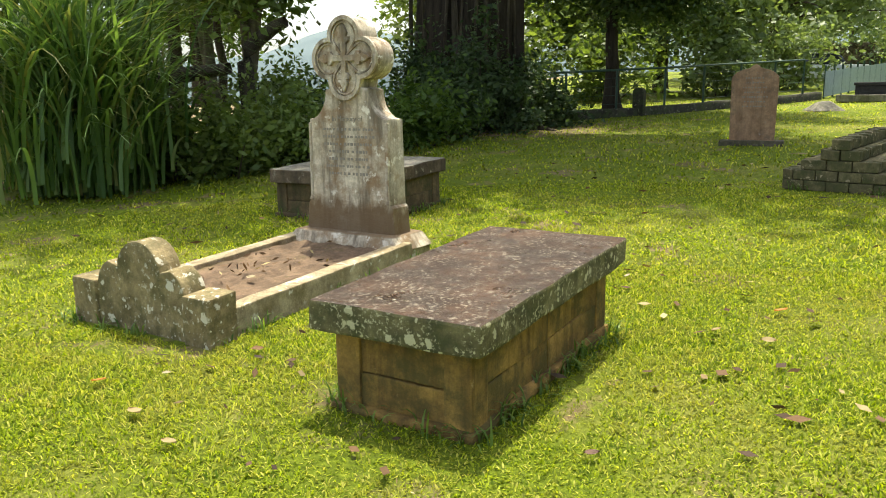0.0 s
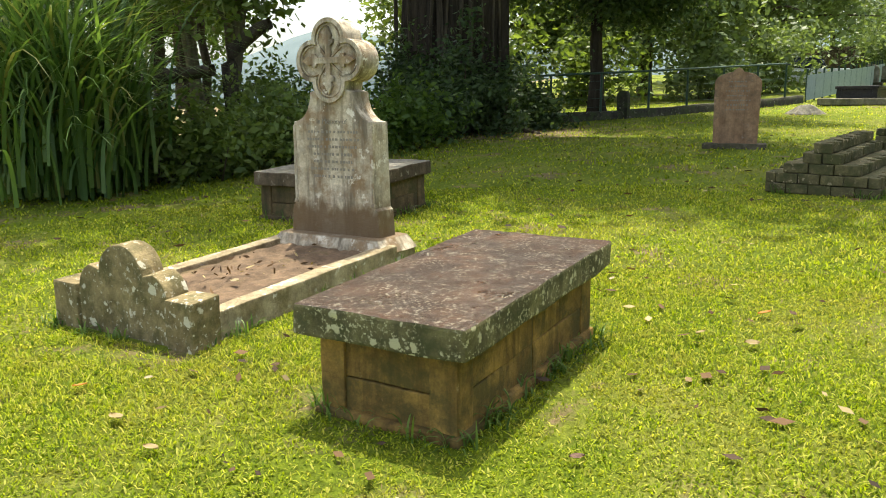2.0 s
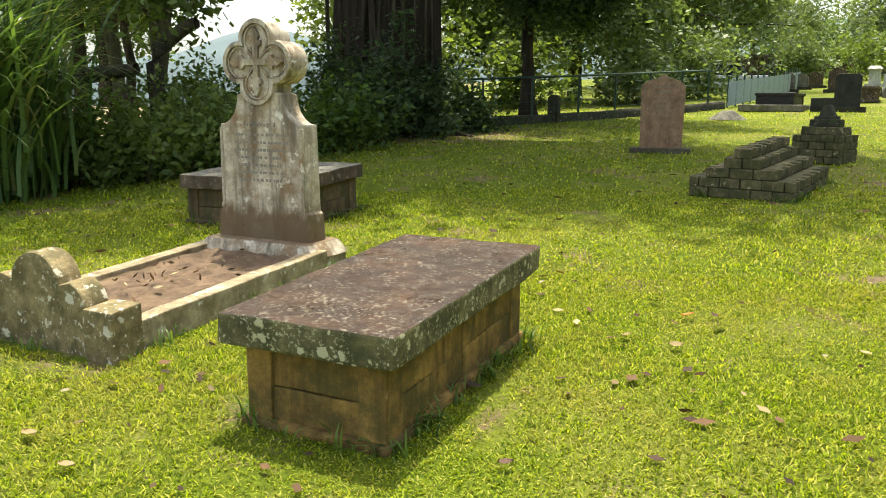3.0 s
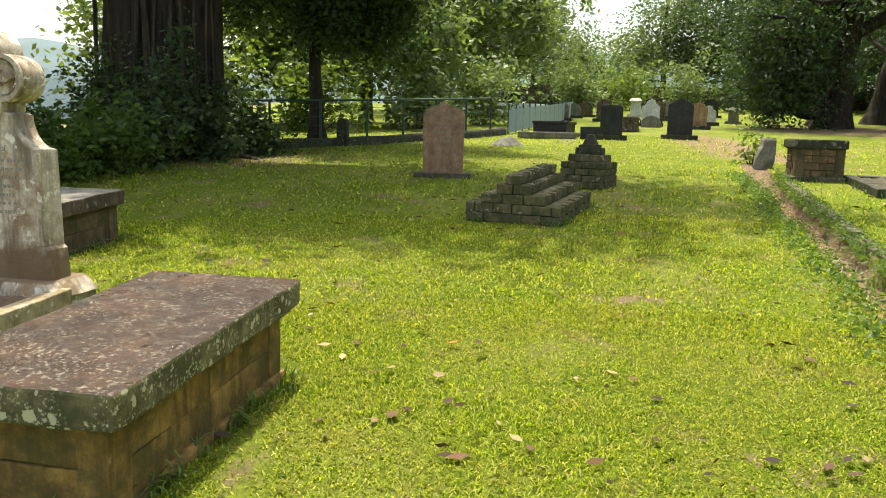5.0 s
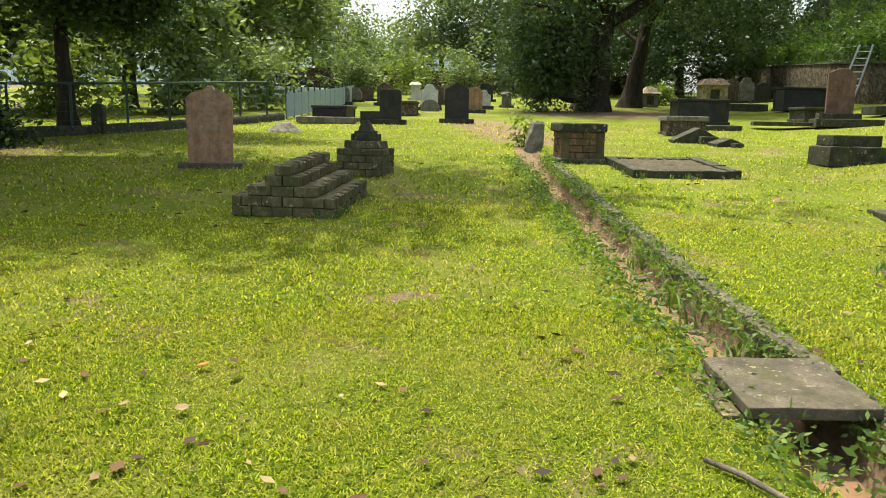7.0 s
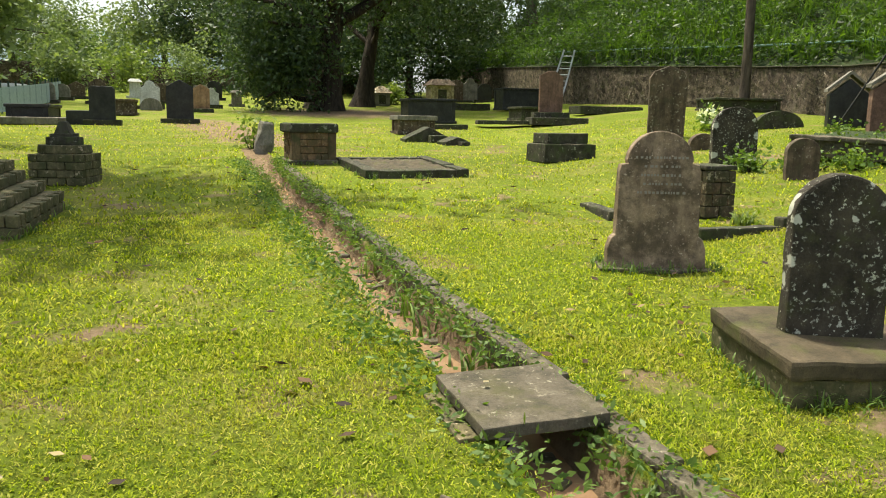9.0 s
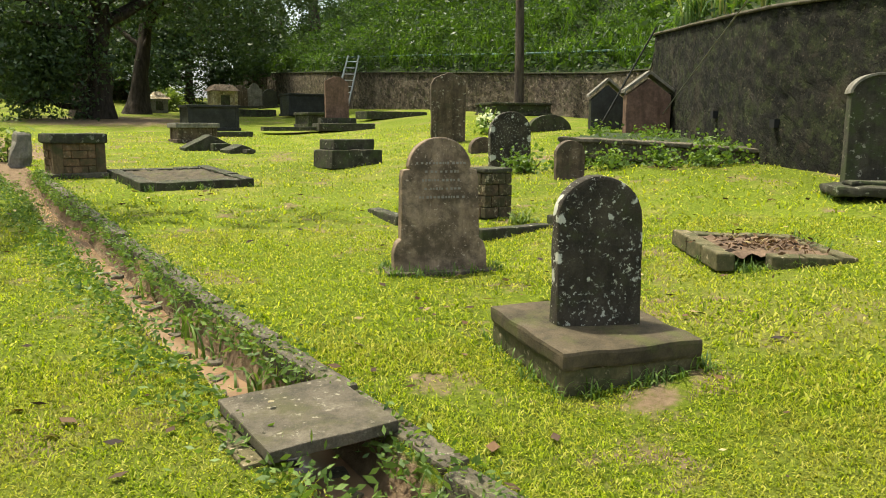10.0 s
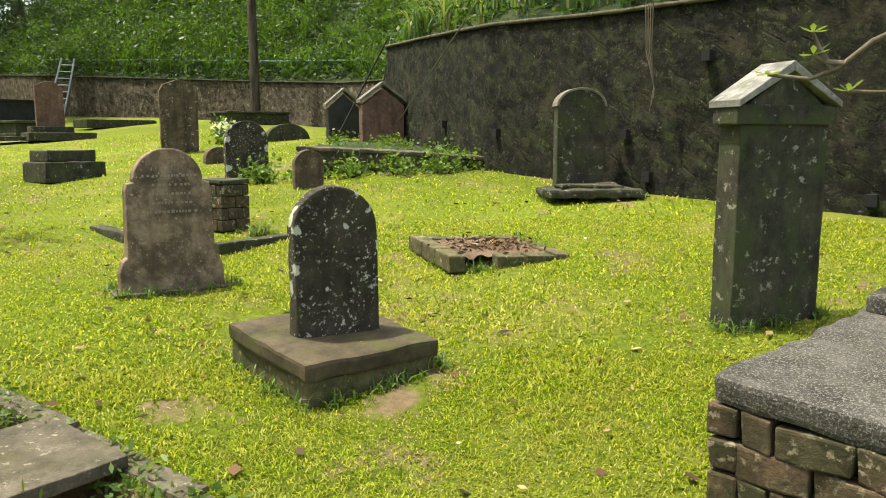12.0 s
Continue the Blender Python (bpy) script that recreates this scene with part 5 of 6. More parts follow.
# low kerbed plot with bare earth
def plot(x, y, rot, w, l, h, label, kerb_mat, fill_mat, kw=0.16, broken=False, seed=0):
    ob = thing("grave_plot", x, y, rot, label, "grave")
    rs = np.random.RandomState(seed)
    for sx in (-1, 1):
        n = 3
        for k in range(n):
            part("kerb", block(kw, l / n - 0.01, h + 0.05, (sx * (w - kw) / 2, -l / 2 + l / n * (k + 0.5), -0.05 + rs.uniform(-0.01, 0.01)), 0.014, 0.012, 0.09, seed=k + sx + seed), kerb_mat, ob)
    for sy in (-1, 1):
        n = 3
        for k in range(n):
            if broken and sy == -1 and k == 0:
                continue
            L = (w - 2 * kw - 0.02) / n
            part("kerb", block(L - 0.01, kw, h + 0.05, (-(w - 2 * kw - 0.02) / 2 + L * (k + 0.5), sy * (l - kw) / 2, -0.05 + rs.uniform(-0.012, 0.004)), 0.014, 0.012, 0.09, seed=k + sy + seed), kerb_mat, ob)
    bm = bmesh.new()
    bmesh.ops.create_grid(bm, x_segments=26, y_segments=26, size=0.5)
    for v in bm.verts:
        v.co = Vector((v.co.x * (w - 2 * kw + 0.04), v.co.y * (l - 2 * kw + 0.04), h * 0.75 + 0.035 * noise.noise(v.co * 11 + Vector((seed, 0, 0))) + 0.02 * noise.noise(v.co * 33)))
    part("earth_fill", bm, fill_mat, ob, "loose bare earth", smooth_it=True)
    return settle(ob)


plot(7.48, 10.93, -15.7, 1.64, 1.86, 0.12, "low mossy kerbed grave filled with earth", M["dark"], M["concrete_dark"], 0.2, seed=3)
plot(7.22, 2.36, -50, 1.12, 1.04, 0.09, "small square kerbed grave filled with loose earth", M["brick"], M["dirt"], 0.14, True, 8)

# block and kerbs behind the granite headstone
blk = thing("brick_pier", 7.86, 5.5, -22, "stub of mossy brick pier in a broken kerb", "masonry")
part("core", block(0.28, 0.28, 0.5, (0, 0, -0.03), 0), M["mortar"], blk)
brick_faces(blk, 0.36, 0.36, 0.0, 4, 0.125, 0.20, M["brick_dark"], gap=0.007, seed=21)
part("cap", block(0.37, 0.37, 0.05, (0, 0, 0.50), 0.015, 0.01, 0.1), M["dark"], blk)
for x, y, r, L in ((7.35, 6.6, 62, 1.0), (7.2, 4.75, -20, 0.9), (7.9, 4.5, -24, 0.5)):
    tagged(part("kerb_stone", block(L, 0.16, 0.13, (0, 0, -0.05), 0.02, 0.014, 0.09, seed=x), M["dark"], m=pose(x, y, gz(x, y), 0, 0, r)), "low dark kerb stone sunk in the grass", "kerb stone", "broken kerb stones")

# overgrown kerbed platform under the gabled stones
pl = thing("kerbed_platform", 12.98, 5.45, -78, "overgrown raised plot edged with grey coping", "grave")
part("edge_wall", block(3.1, 0.22, 0.26, (0, -0.9, -0.05), 0.02, 0.03, 0.1), M["concrete"], pl)
for k in range(3):
    part("coping", block(1.02, 0.34, 0.06, (-1.04 + 1.04 * k, -0.9, 0.20 + 0.01 * (k % 2)), 0.015, 0.012, 0.12, seed=k), M["concrete"], pl)
part("fill", block(3.1, 2.9, 0.27, (0.0, 0.65, -0.05), 0.02, 0.05, 0.2), M["hill_soil"], pl)
settle(pl)

# near brick tomb with a rough dark cap
nt = thing("brick_tomb", 3.675, -0.785, -26.7, "rough brick chest tomb with a gritty dark cap", "tomb")
part("core", block(1.78, 1.74, 0.43, (0, 0, -0.03), 0), M["mortar"], nt)
brick_faces(nt, 1.90, 1.86, -0.03, 4, 0.116, 0.24, M["brick_dark"], gap=0.006, deep=0.10, seed=31, wear=0.02)
part("cap", block(1.90, 1.86, 0.09, (0, 0, 0.432), 0.022, 0.018, 0.045, seed=9), M["tar"], nt)
part("upper_slab", block(0.46, 1.6, 0.10, (0.72, 0.10, 0.515), 0.022, 0.014, 0.07, seed=4), M["tar"], nt)
settle(nt)

# stub and mound by the fence
tagged(part("mound", block(0.75, 0.75, 0.22, (0, 0, -0.02), 0.04, 0.02, 0.1, taper=0.3), M["grey"], m=pose(2.5, 19.4, gz(2.5, 19.4), 0, 0, 15)), "small grey pyramid-shaped grave mound", "grave mound")
far_stone(-1.55, 18.9, 0.27, 0.66, "arch", M["dark"], "small narrow dark headstone by the fence", False)

# ---- fence by the river ----
FENCE = [(-6.6, 16.6), (-3.5, 17.9), (-1.1, 19.2), (1.6, 21.9), (3.1, 23.7)]
fp, fs = along(FENCE, 1.25)
fence = thing("wire_fence", 0, 0, 0, "dark green pipe fence with wire on a low kerb", "fence", z=0)
for x, y in fp:
    part("post", mesh_np("post", *tube_np([(x, y, lie(x, y) + q) for q in (0.0, 0.5, 1.08)], [0.028] * 3, 8)), M["green_paint"], fence)
part("top_rail", mesh_np("top_rail", *tube_np(np.column_stack([fp, lie(fp[:, 0], fp[:, 1]) + 1.08]), np.full(len(fp), 0.026), 8)), M["green_paint"], fence)
for h in (0.30, 0.5, 0.7, 0.9):
    part("wire", mesh_np("wire", *tube_np(np.column_stack([fp, lie(fp[:, 0], fp[:, 1]) + h]), np.full(len(fp), 0.004), 4)), M["green_paint"], fence)
kp, _ = along(FENCE, 0.3)
V = []
tg = np.gradient(kp, axis=0)
tg /= np.linalg.norm(tg, axis=1)[:, None]
nr = np.stack([tg[:, 1], -tg[:, 0]], 1)
for o, z in ((0.1, -0.1), (0.1, 0.19), (-0.1, 0.20), (-0.1, -0.1)):
    V.append(np.column_stack([kp + nr * o, lie(kp[:, 0], kp[:, 1]) + z + 0.01 * np.sin(np.arange(len(kp)))]))
n = len(kp)
i = (np.arange(3)[:, None] * n + np.arange(n - 1)[None]).ravel()
part("kerb_wall", mesh_np("kerb_wall", np.concatenate(V), np.stack([i, i + 1, i + n + 1, i + n], 1)), M["dark"], fence)

panel_fence = thing("panel_fence", 0, 0, 0, "pale blue corrugated sheet fence", "fence", z=0)
pp, _ = along([(3.1, 23.7), (4.3, 26.6), (6.4, 32.0), (8.0, 37)], 0.9)
for (x0, y0), (x1, y1) in zip(pp, pp[1:]):
    bm = bmesh.new()
    cols = []
    for k in range(19):
        q = k / 18
        o = 0.02 * math.sin(q * math.pi * 12)
        cols.append([bm.verts.new((x0 + (x1 - x0) * q * 0.98 + o, y0 + (y1 - y0) * q * 0.98 - o * 0.5, lie(x0, y0) + (lie(x1, y1) - lie(x0, y0)) * q + z)) for z in (0.05, 0.74)])
    for a, c in zip(cols, cols[1:]):
        bm.faces.new((a[0], c[0], c[1], a[1]))
    part("sheet", bm, M["panel_paint"], panel_fence)
    part("post", mesh_np("post", *tube_np([(x0, y0 + 0.04, lie(x0, y0)), (x0, y0 + 0.04, lie(x0, y0) + 0.9)], [0.03, 0.03], 6)), M["green_paint"], panel_fence)

# parked car beyond the fence
car = thing("car", 4.6, 36.5, 20, "white parked car beyond the fence", "car", z=-0.2)
part("body", block(3.8, 1.6, 0.55, (0, 0, 0.28), 0.12), M["car_paint"], car)
part("cabin", block(2.1, 1.45, 0.5, (-0.15, 0, 0.8), 0.12, taper=0.78), M["glass_dark"], car)
part("roof", block(1.55, 1.1, 0.06, (-0.15, 0, 1.28), 0.02), M["car_paint"], car)
for sx in (-1, 1):
    for sy in (-1, 1):
        wv, wf = tube_np([(sx * 1.2, sy * 0.68, 0.3), (sx * 1.2, sy * 0.82, 0.3)], [0.3, 0.3], 14)
        part("wheel", mesh_np("wheel", wv, wf), M["rubber"], car)

# ---- ladder, pole, stays ----
lad = thing("ladder", 0, 0, 0, "aluminium ladder leaning on the boundary wall", "ladder", z=0)
LA, LB = np.array([26.5, 26.4, gz(26.5, 26.4)]), np.array([27.1, 26.1, 2.85 + lie(27.1, 26.1)])
side = np.array([0.62, -0.5, 0.0]) * 0.36
for sgn in (-1, 1):
    part("stile", mesh_np("stile", *tube_np([LA + side * sgn, (LA + LB) / 2 + side * sgn, LB + side * sgn * 0.85], [0.042] * 3, 6)), M["alu"], lad)
for k in range(1, 9):
    c = LA + (LB - LA) * k / 9
    part("rung", mesh_np("rung", *tube_np([c - side * 0.95, c + side * 0.95], [0.022] * 2, 6)), M["alu"], lad)

pole = thing("pole", 23.34, 14.82, 0, "rough brown timber pole with stay cables", "pole", z=0.7)
part("shaft", mesh_np("shaft", *tube_np([(0, 0, 0), (0.02, 0, 2), (0.0, 0.02, 4), (0.03, 0, 7)], [0.17, 0.15, 0.14, 0.12], 12, 0.03)), M["bark"], pole, smooth_it=True)
stay = thing("stay_cable", 0, 0, 0, "taut grey stay cable anchored beside the gabled stones", "cable", z=0)
part("cable", mesh_np("cable", *tube_np([(x, y, z + lie(x, y)) for x, y, z in ((17.18, 7.59, 0.68), (13.68, 5.53, 1.67), (10.17, 3.48, 2.64), (5.2, 0.56, 4.02))], [0.012, 0.011, 0.009, 0.008], 6)), M["wire"], stay)
strut = thing("iron_strut", 16.2, 8.0, 0, "dark iron strut leaning from the wall", "strut", z=0.7)
part("bar", mesh_np("bar", *tube_np([(0, 0.35, 0.0), (0.13, -0.02, 0.73), (0.27, -0.38, 1.47), (0.4, -0.75, 2.2)], [0.022] * 4, 6)), M["rubber"], strut)

# weep holes in the retaining wall: black blocks paint the shade inside them
for hx_, hy_, z in ((9.6, 0.81, 2.2), (10.24, 1.71, 1.26), (10.18, 1.24, 0.77), (9.34, -1.06, 0.78), (12.0, 3.62, 1.15), (13.6, 4.9, 1.2), (9.1, -1.6, 2.0)):
    j = min(int(np.argmin((pa[:, 0] - hx_) ** 2 + (pa[:, 1] - hy_) ** 2)), len(pa) - 2)
    a = math.degrees(math.atan2(pa[j + 1, 1] - pa[j, 1], pa[j + 1, 0] - pa[j, 0]))
    part("weep_hole", block(0.10, 0.16, 0.12, (0, 0, 0), 0.0), M["hole_shade"], wall_a, m=pose(pa[j, 0] + na[j, 0] * 0.02, pa[j, 1] + na[j, 1] * 0.02, z + lie(pa[j, 0], pa[j, 1]), 0, 0, a))
vine = thing("hanging_vine", 10.1, 1.2, 0, "thin dry vines hanging down the wall", "vine", z=0)
for k in range(4):
    part("strand", mesh_np("strand", *tube_np([(0.02 * k, 0.03 * k, 2.85), (-0.02, 0.02 * k, 2.3), (-0.02 - 0.01 * k, -0.04, 1.9), (-0.05, -0.02 * k, 1.6 + 0.08 * k)], [0.007, 0.006, 0.005, 0.003], 4)), M["bark_pale"], vine)

# ---- trees ----
def fig():
    """The great fig: fluted trunk of many stems, roots spreading over the soil, a wide high crown out of view that
    shades the lawn.
    """
    rs = np.random.RandomState(12)
    ob = thing("fig_tree", -5.3, 17.3, 0, "huge dark fluted fig tree with hanging roots", "tree", z=0)
    H_ = np.linspace(0, 1, 26)
    A_ = np.arange(96) / 96 * 2 * np.pi
    ribs = np.zeros(96)
    for k in range(13):
        c = rs.uniform(0, 2 * np.pi)
        ribs += rs.uniform(0.10, 0.28) * np.exp(-((np.angle(np.exp(1j * (A_ - c)))) / rs.uniform(0.10, 0.24)) ** 2)
    V = []
    for h in H_:
        z = h * 8.5 - 0.1
        flare = 1 + 0.75 * math.exp(-z / 0.55)
        r = (1.05 - 0.12 * h) * (1 + ribs * (0.75 + 1.7 * math.exp(-z / 0.6))) * (0.75 + 0.25 * flare)
        tw = A_ + 0.12 * math.sin(h * 4)
        V.append(np.stack([np.cos(tw) * r + 0.25 * h, np.sin(tw) * r, np.full(96, z)], 1))
    i = np.arange(25)[:, None] * 96
    j = np.arange(96)[None]
    part("trunk", mesh_np("trunk", np.concatenate(V), np.stack([i + j, i + (j + 1) % 96, i + 96 + (j + 1) % 96, i + 96 + j], -1).reshape(-1, 4)), M["bark_dark"], ob, smooth_it=True)
    for k in range(9):
        a = rs.uniform(-2.9, 0.1)
        L = rs.uniform(1.4, 2.6)
        line = [(math.cos(a) * q + 0.15 * math.sin(q * 3), math.sin(a) * q, 0.5 * math.exp(-(q - 1.0) / 0.45) - 0.03 * q) for q in np.linspace(1.0, 1.0 + L, 9)]
        part("root", mesh_np("root", *tube_np(line, np.linspace(0.22, 0.03, 9), 8, 0.05, k)), M["bark_dark"], ob, smooth_it=True)
    for k in range(12):
        a = rs.uniform(-2.8, -0.2)
        line = [(math.cos(a + 0.08 * math.sin(q * 4 + k)) * (1.32 - 0.04 * q), math.sin(a + 0.08 * math.sin(q * 4 + k)) * (1.32 - 0.04 * q), 6.5 - q * 6.3) for q in np.linspace(0, 1, 12)]
        part("hanging_root", mesh_np("hanging_root", *tube_np(line, np.full(12, rs.uniform(0.02, 0.06)), 6, 0.1, k)), M["bark"], ob)
    pos = []
    # unseen crown lobes, placed and thickened only to cast shade on the lawn
    for cx, cy, cz, rx, ry, rz, n in ((0.6, -3.3, 9.2, 7.2, 5.6, 2.0, 560), (6.6, -3.7, 9.0, 5.2, 4.6, 1.6, 120), (-3, 3, 11, 6, 6, 2.5, 110)):
        c, p = clumps(rs, (cx, cy, cz), (rx, ry, rz), n, 0.5, 50, 0.2)
        pos.append(p)
        for q in c[:7]:
            kk = np.linspace(0, 1, 7)[:, None]
            a = np.array([0.25, 0, 6.3 + rs.rand() * 2])
            line = a + (q - a) * kk + np.sin(kk * np.pi) * rs.randn(3) * 0.5
            part("limb", mesh_np("limb", *tube_np(line, np.linspace(0.38, 0.06, 7), 8, 0.05)), M["bark_dark"], ob, smooth_it=True)
    part("crown", mesh_np("crown", *leaves_np(np.concatenate(pos), 0.30, 0.17, rs, 0.2)), M["leaf_dark"], ob)


fig()
tree("shade_tree", -2.3, 20.0, 6.5, 0.19, [(0, 0, 4.4, 3.6, 2.6, 1.5), (2.2, -0.8, 5.4, 3.6, 2.4, 1.7), (-2.4, 0.2, 4.6, 2.6, 2.2, 1.8), (1.0, 0.4, 3.2, 2.0, 1.4, 0.8)], 0.125, M["leaf_dark"], M["bark_dark"], "slim dark tree with a low drooping crown by the fence", 21, count=190, clump=0.34, per=110, droop=0.5, limbs=6)
# weeping dark tree among the graves
tree("dark_tree", 16.6, 28.8, 9.0, 0.62, [(-1.5, -0.5, 5.6, 5.2, 4.5, 3.0), (4, -1, 6.0, 5.0, 4.5, 3.0), (-2.9, -1.0, 2.2, 1.9, 1.6, 2.3), (9, 0, 7, 5, 4, 3.4)], 0.155, M["leaf_dark"], M["bark_dark"], "big dark weeping tree with forked trunk", 31, count=150, clump=0.42, per=95, droop=0.7, limbs=9, stems=2)
tree("forked_tree", 19.3, 31.4, 6.5, 0.42, [(0.5, 0.5, 6.2, 4.5, 4, 2.5)], 0.24, M["leaf_dark"], M["bark_dark"], "dark leaning trunk beside the statue", 33, lean=(1.2, 0.3), count=70, clump=0.5, per=40, droop=0.5)
for k, (x, y, h, r, mat) in enumerate(((-1.5, 30, 9, 3.6, "leaf_hazed"), (3.0, 38, 12, 4.2, "leaf_hazed"), (4.5, 50, 13, 5.0, "leaf_hazed"), (0.5, 44, 13, 4.6, "leaf_light"), (-7, 30, 10, 4.2, "leaf_light"), (-24, 34, 12, 5.0, "leaf_mid"), (30, 43, 13, 5.0, "leaf_dark"), (34, 49, 13, 5.0, "leaf_dark"), (26, 50, 12, 5, "leaf_dark"), (20.5, 62, 12, 4.6, "leaf_hazed"), (25, 60, 13, 5.2, "leaf_dark"), (28, 58, 13, 5.5, "leaf_dark"), (36, 60, 14, 6, "leaf_dark"), (11.5, 72, 12, 6, "leaf_hazed"), (17.5, 76, 6.5, 5.0, "leaf_mid"), (5.5, 74, 12, 6, "leaf_hazed"))):
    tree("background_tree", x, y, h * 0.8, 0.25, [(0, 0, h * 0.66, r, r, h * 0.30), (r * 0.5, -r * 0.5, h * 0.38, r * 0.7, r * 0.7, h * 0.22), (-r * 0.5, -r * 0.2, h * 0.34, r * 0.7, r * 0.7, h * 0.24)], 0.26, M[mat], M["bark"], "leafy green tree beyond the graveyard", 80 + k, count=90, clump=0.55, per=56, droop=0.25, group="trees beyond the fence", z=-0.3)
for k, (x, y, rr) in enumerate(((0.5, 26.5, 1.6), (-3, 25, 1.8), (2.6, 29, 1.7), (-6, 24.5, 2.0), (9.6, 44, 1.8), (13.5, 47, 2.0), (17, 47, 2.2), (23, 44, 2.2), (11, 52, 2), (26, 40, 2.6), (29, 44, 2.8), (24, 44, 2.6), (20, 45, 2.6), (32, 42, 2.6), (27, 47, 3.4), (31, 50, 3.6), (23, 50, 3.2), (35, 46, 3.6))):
    bush("shrub", x, y, rr, rr, rr * 1.5, 0.2, M["leaf_dark" if k >= 8 else "leaf_hazed" if k % 2 == 0 else "leaf_light"], "leafy shrub beyond the fence", 120 + k, count=70, per=36, clump=0.3, group="shrubs beyond the fence")
bush("small_bush", 22.2, 33.6, 0.9, 0.8, 1.1, 0.18, M["leaf_light"], "small bright bush beside the shrine", 140, category="bush")
bush("yellow_bush", 6.75, 14.9, 0.45, 0.4, 0.7, 0.10, M["leaf_light"], "pale yellow-green bush at the drain's end", 141, count=16, per=16, category="bush")
rock = tagged(part("rock", block(0.34, 0.3, 0.62, (0, 0, -0.05), 0.06, 0.05, 0.08, taper=0.7), M["grey"], m=pose(6.62, 14.2, gz(6.62, 14.2), 0, 12, -10)), "upright broken grey stone at the drain", "rock")

# thicket on the river side
for k, (x, y, h, st) in enumerate(((-7.6, 11.8, 5.5, 3), (-8.6, 12.6, 6, 2), (-9.4, 10.6, 6, 2), (-10.6, 15.2, 7, 2), (-10.5, 13.5, 7, 1), (-12.5, 12.0, 6, 1), (-11.5, 9.5, 6, 2))):
    tree("thicket_tree", x, y, h, 0.17, [(0, 0, h * 0.80, 1.9, 1.9, 1.2), (0.6, -0.8, h * 0.52, 1.3, 1.3, 0.8)], 0.16, M["leaf_light" if k % 3 == 0 else "leaf_mid"], M["bark_pale" if k < 2 else "bark"], "crooked many-stemmed tree in the river thicket", 40 + k, count=44, clump=0.28, per=34, limbs=9, stems=st, lean=(0.3 * (-1) ** k, 0.2), group="thicket trees")
stump = thing("broken_branch_tree", -7.2, 10.9, 0, "grey broken trunk with an elbowed branch", "tree")
part("trunk", mesh_np("trunk", *tube_np([(0, 0, 0), (0.02, 0, 0.8), (0.0, 0, 1.55), (0.06, 0, 1.75), (0.55, 0, 2.1), (0.75, 0, 2.16)], [0.15, 0.12, 0.12, 0.12, 0.10, 0.09], 10, 0.06)), M["bark"], stump, smooth_it=True)
log = thing("fallen_bough", -8.0, 10.2, 0, "dead bough resting across the thicket", "branch")
part("bough", mesh_np("bough", *tube_np([(-0.9, 0.2, 1.25), (0.0, 0, 1.4), (1.0, -0.1, 1.5)], [0.12, 0.12, 0.09], 9, 0.06)), M["bark"], log, smooth_it=True)
part("prop", mesh_np("prop", *tube_np([(-0.7, 0.2, -0.1), (-0.6, 0.15, 0.6), (-0.4, 0.1, 1.3)], [0.09, 0.08, 0.07], 8, 0.06)), M["bark"], log, smooth_it=True)
for k, (x, y, rx, rz, mat) in enumerate(((-6.5, 9.3, 1.0, 1.0, "leaf_light"), (-5.9, 10.3, 1.0, 1.1, "leaf_light"), (-7.3, 9.0, 1.0, 1.1, "leaf_light"), (-5.4, 11.6, 1.0, 1.2, "leaf_mid"), (-4.9, 12.9, 1.0, 1.2, "leaf_mid"), (-4.6, 14.2, 0.9, 1.4, "leaf_dark"), (-5.6, 15.2, 1.0, 1.7, "leaf_dark"), (-3.9, 15.5, 0.9, 1.2, "leaf_dark"), (-6.8, 11.0, 1.2, 1.6, "leaf_light"), (-8.6, 9.2, 1.2, 1.5, "leaf_light"), (-9.6, 8.2, 1.0, 1.2, "leaf_mid"), (-3.3, 16.4, 0.7, 0.8, "leaf_dark"), (-4.6, 15.4, 0.9, 2.3, "leaf_dark"), (-6.0, 15.7, 0.9, 2.2, "leaf_dark"), (-3.9, 16.6, 0.7, 1.7, "leaf_dark"), (-7.6, 13.6, 1.5, 1.35, "leaf_dark"))):
    bush("thicket_bush", x, y, rx, rx, rz, 0.11, M[mat], "dense dark leafy bush at the lawn's edge", 160 + k, count=70, per=40, clump=0.17, group="thicket bushes")
# tall reeds
rs = np.random.RandomState(77)
n = 1700
root = np.stack([rs.randn(n) * 0.40, rs.randn(n) * 0.40, np.abs(rs.randn(n)) * 0.5], 1)
hh = rs.uniform(0.7, 3.4, n)
v, f = blades_np(root, hh, hh * rs.uniform(0.3, 1.0, n), 0.046, rs, 9)
reeds = thing("reed_clump", -7.7, 7.7, 0, "tall clump of arching green reeds", "reeds")
tagged(part("foliage", mesh_np("foliage", v, f), M["reed"], reeds), kind="stuff")
stalks = [tube_np([(a, b_, 0), (a * 1.2, b_ * 1.2, 1.2), (a * 1.5, b_ * 1.5, 2.6)], [0.014, 0.012, 0.006], 5) for a, b_ in rs.randn(46, 2) * 0.32]
tagged(part("stalk_mass", mesh_np("stalk_mass", *joined(stalks)), M["leaf_mid"], reeds), kind="stuff")

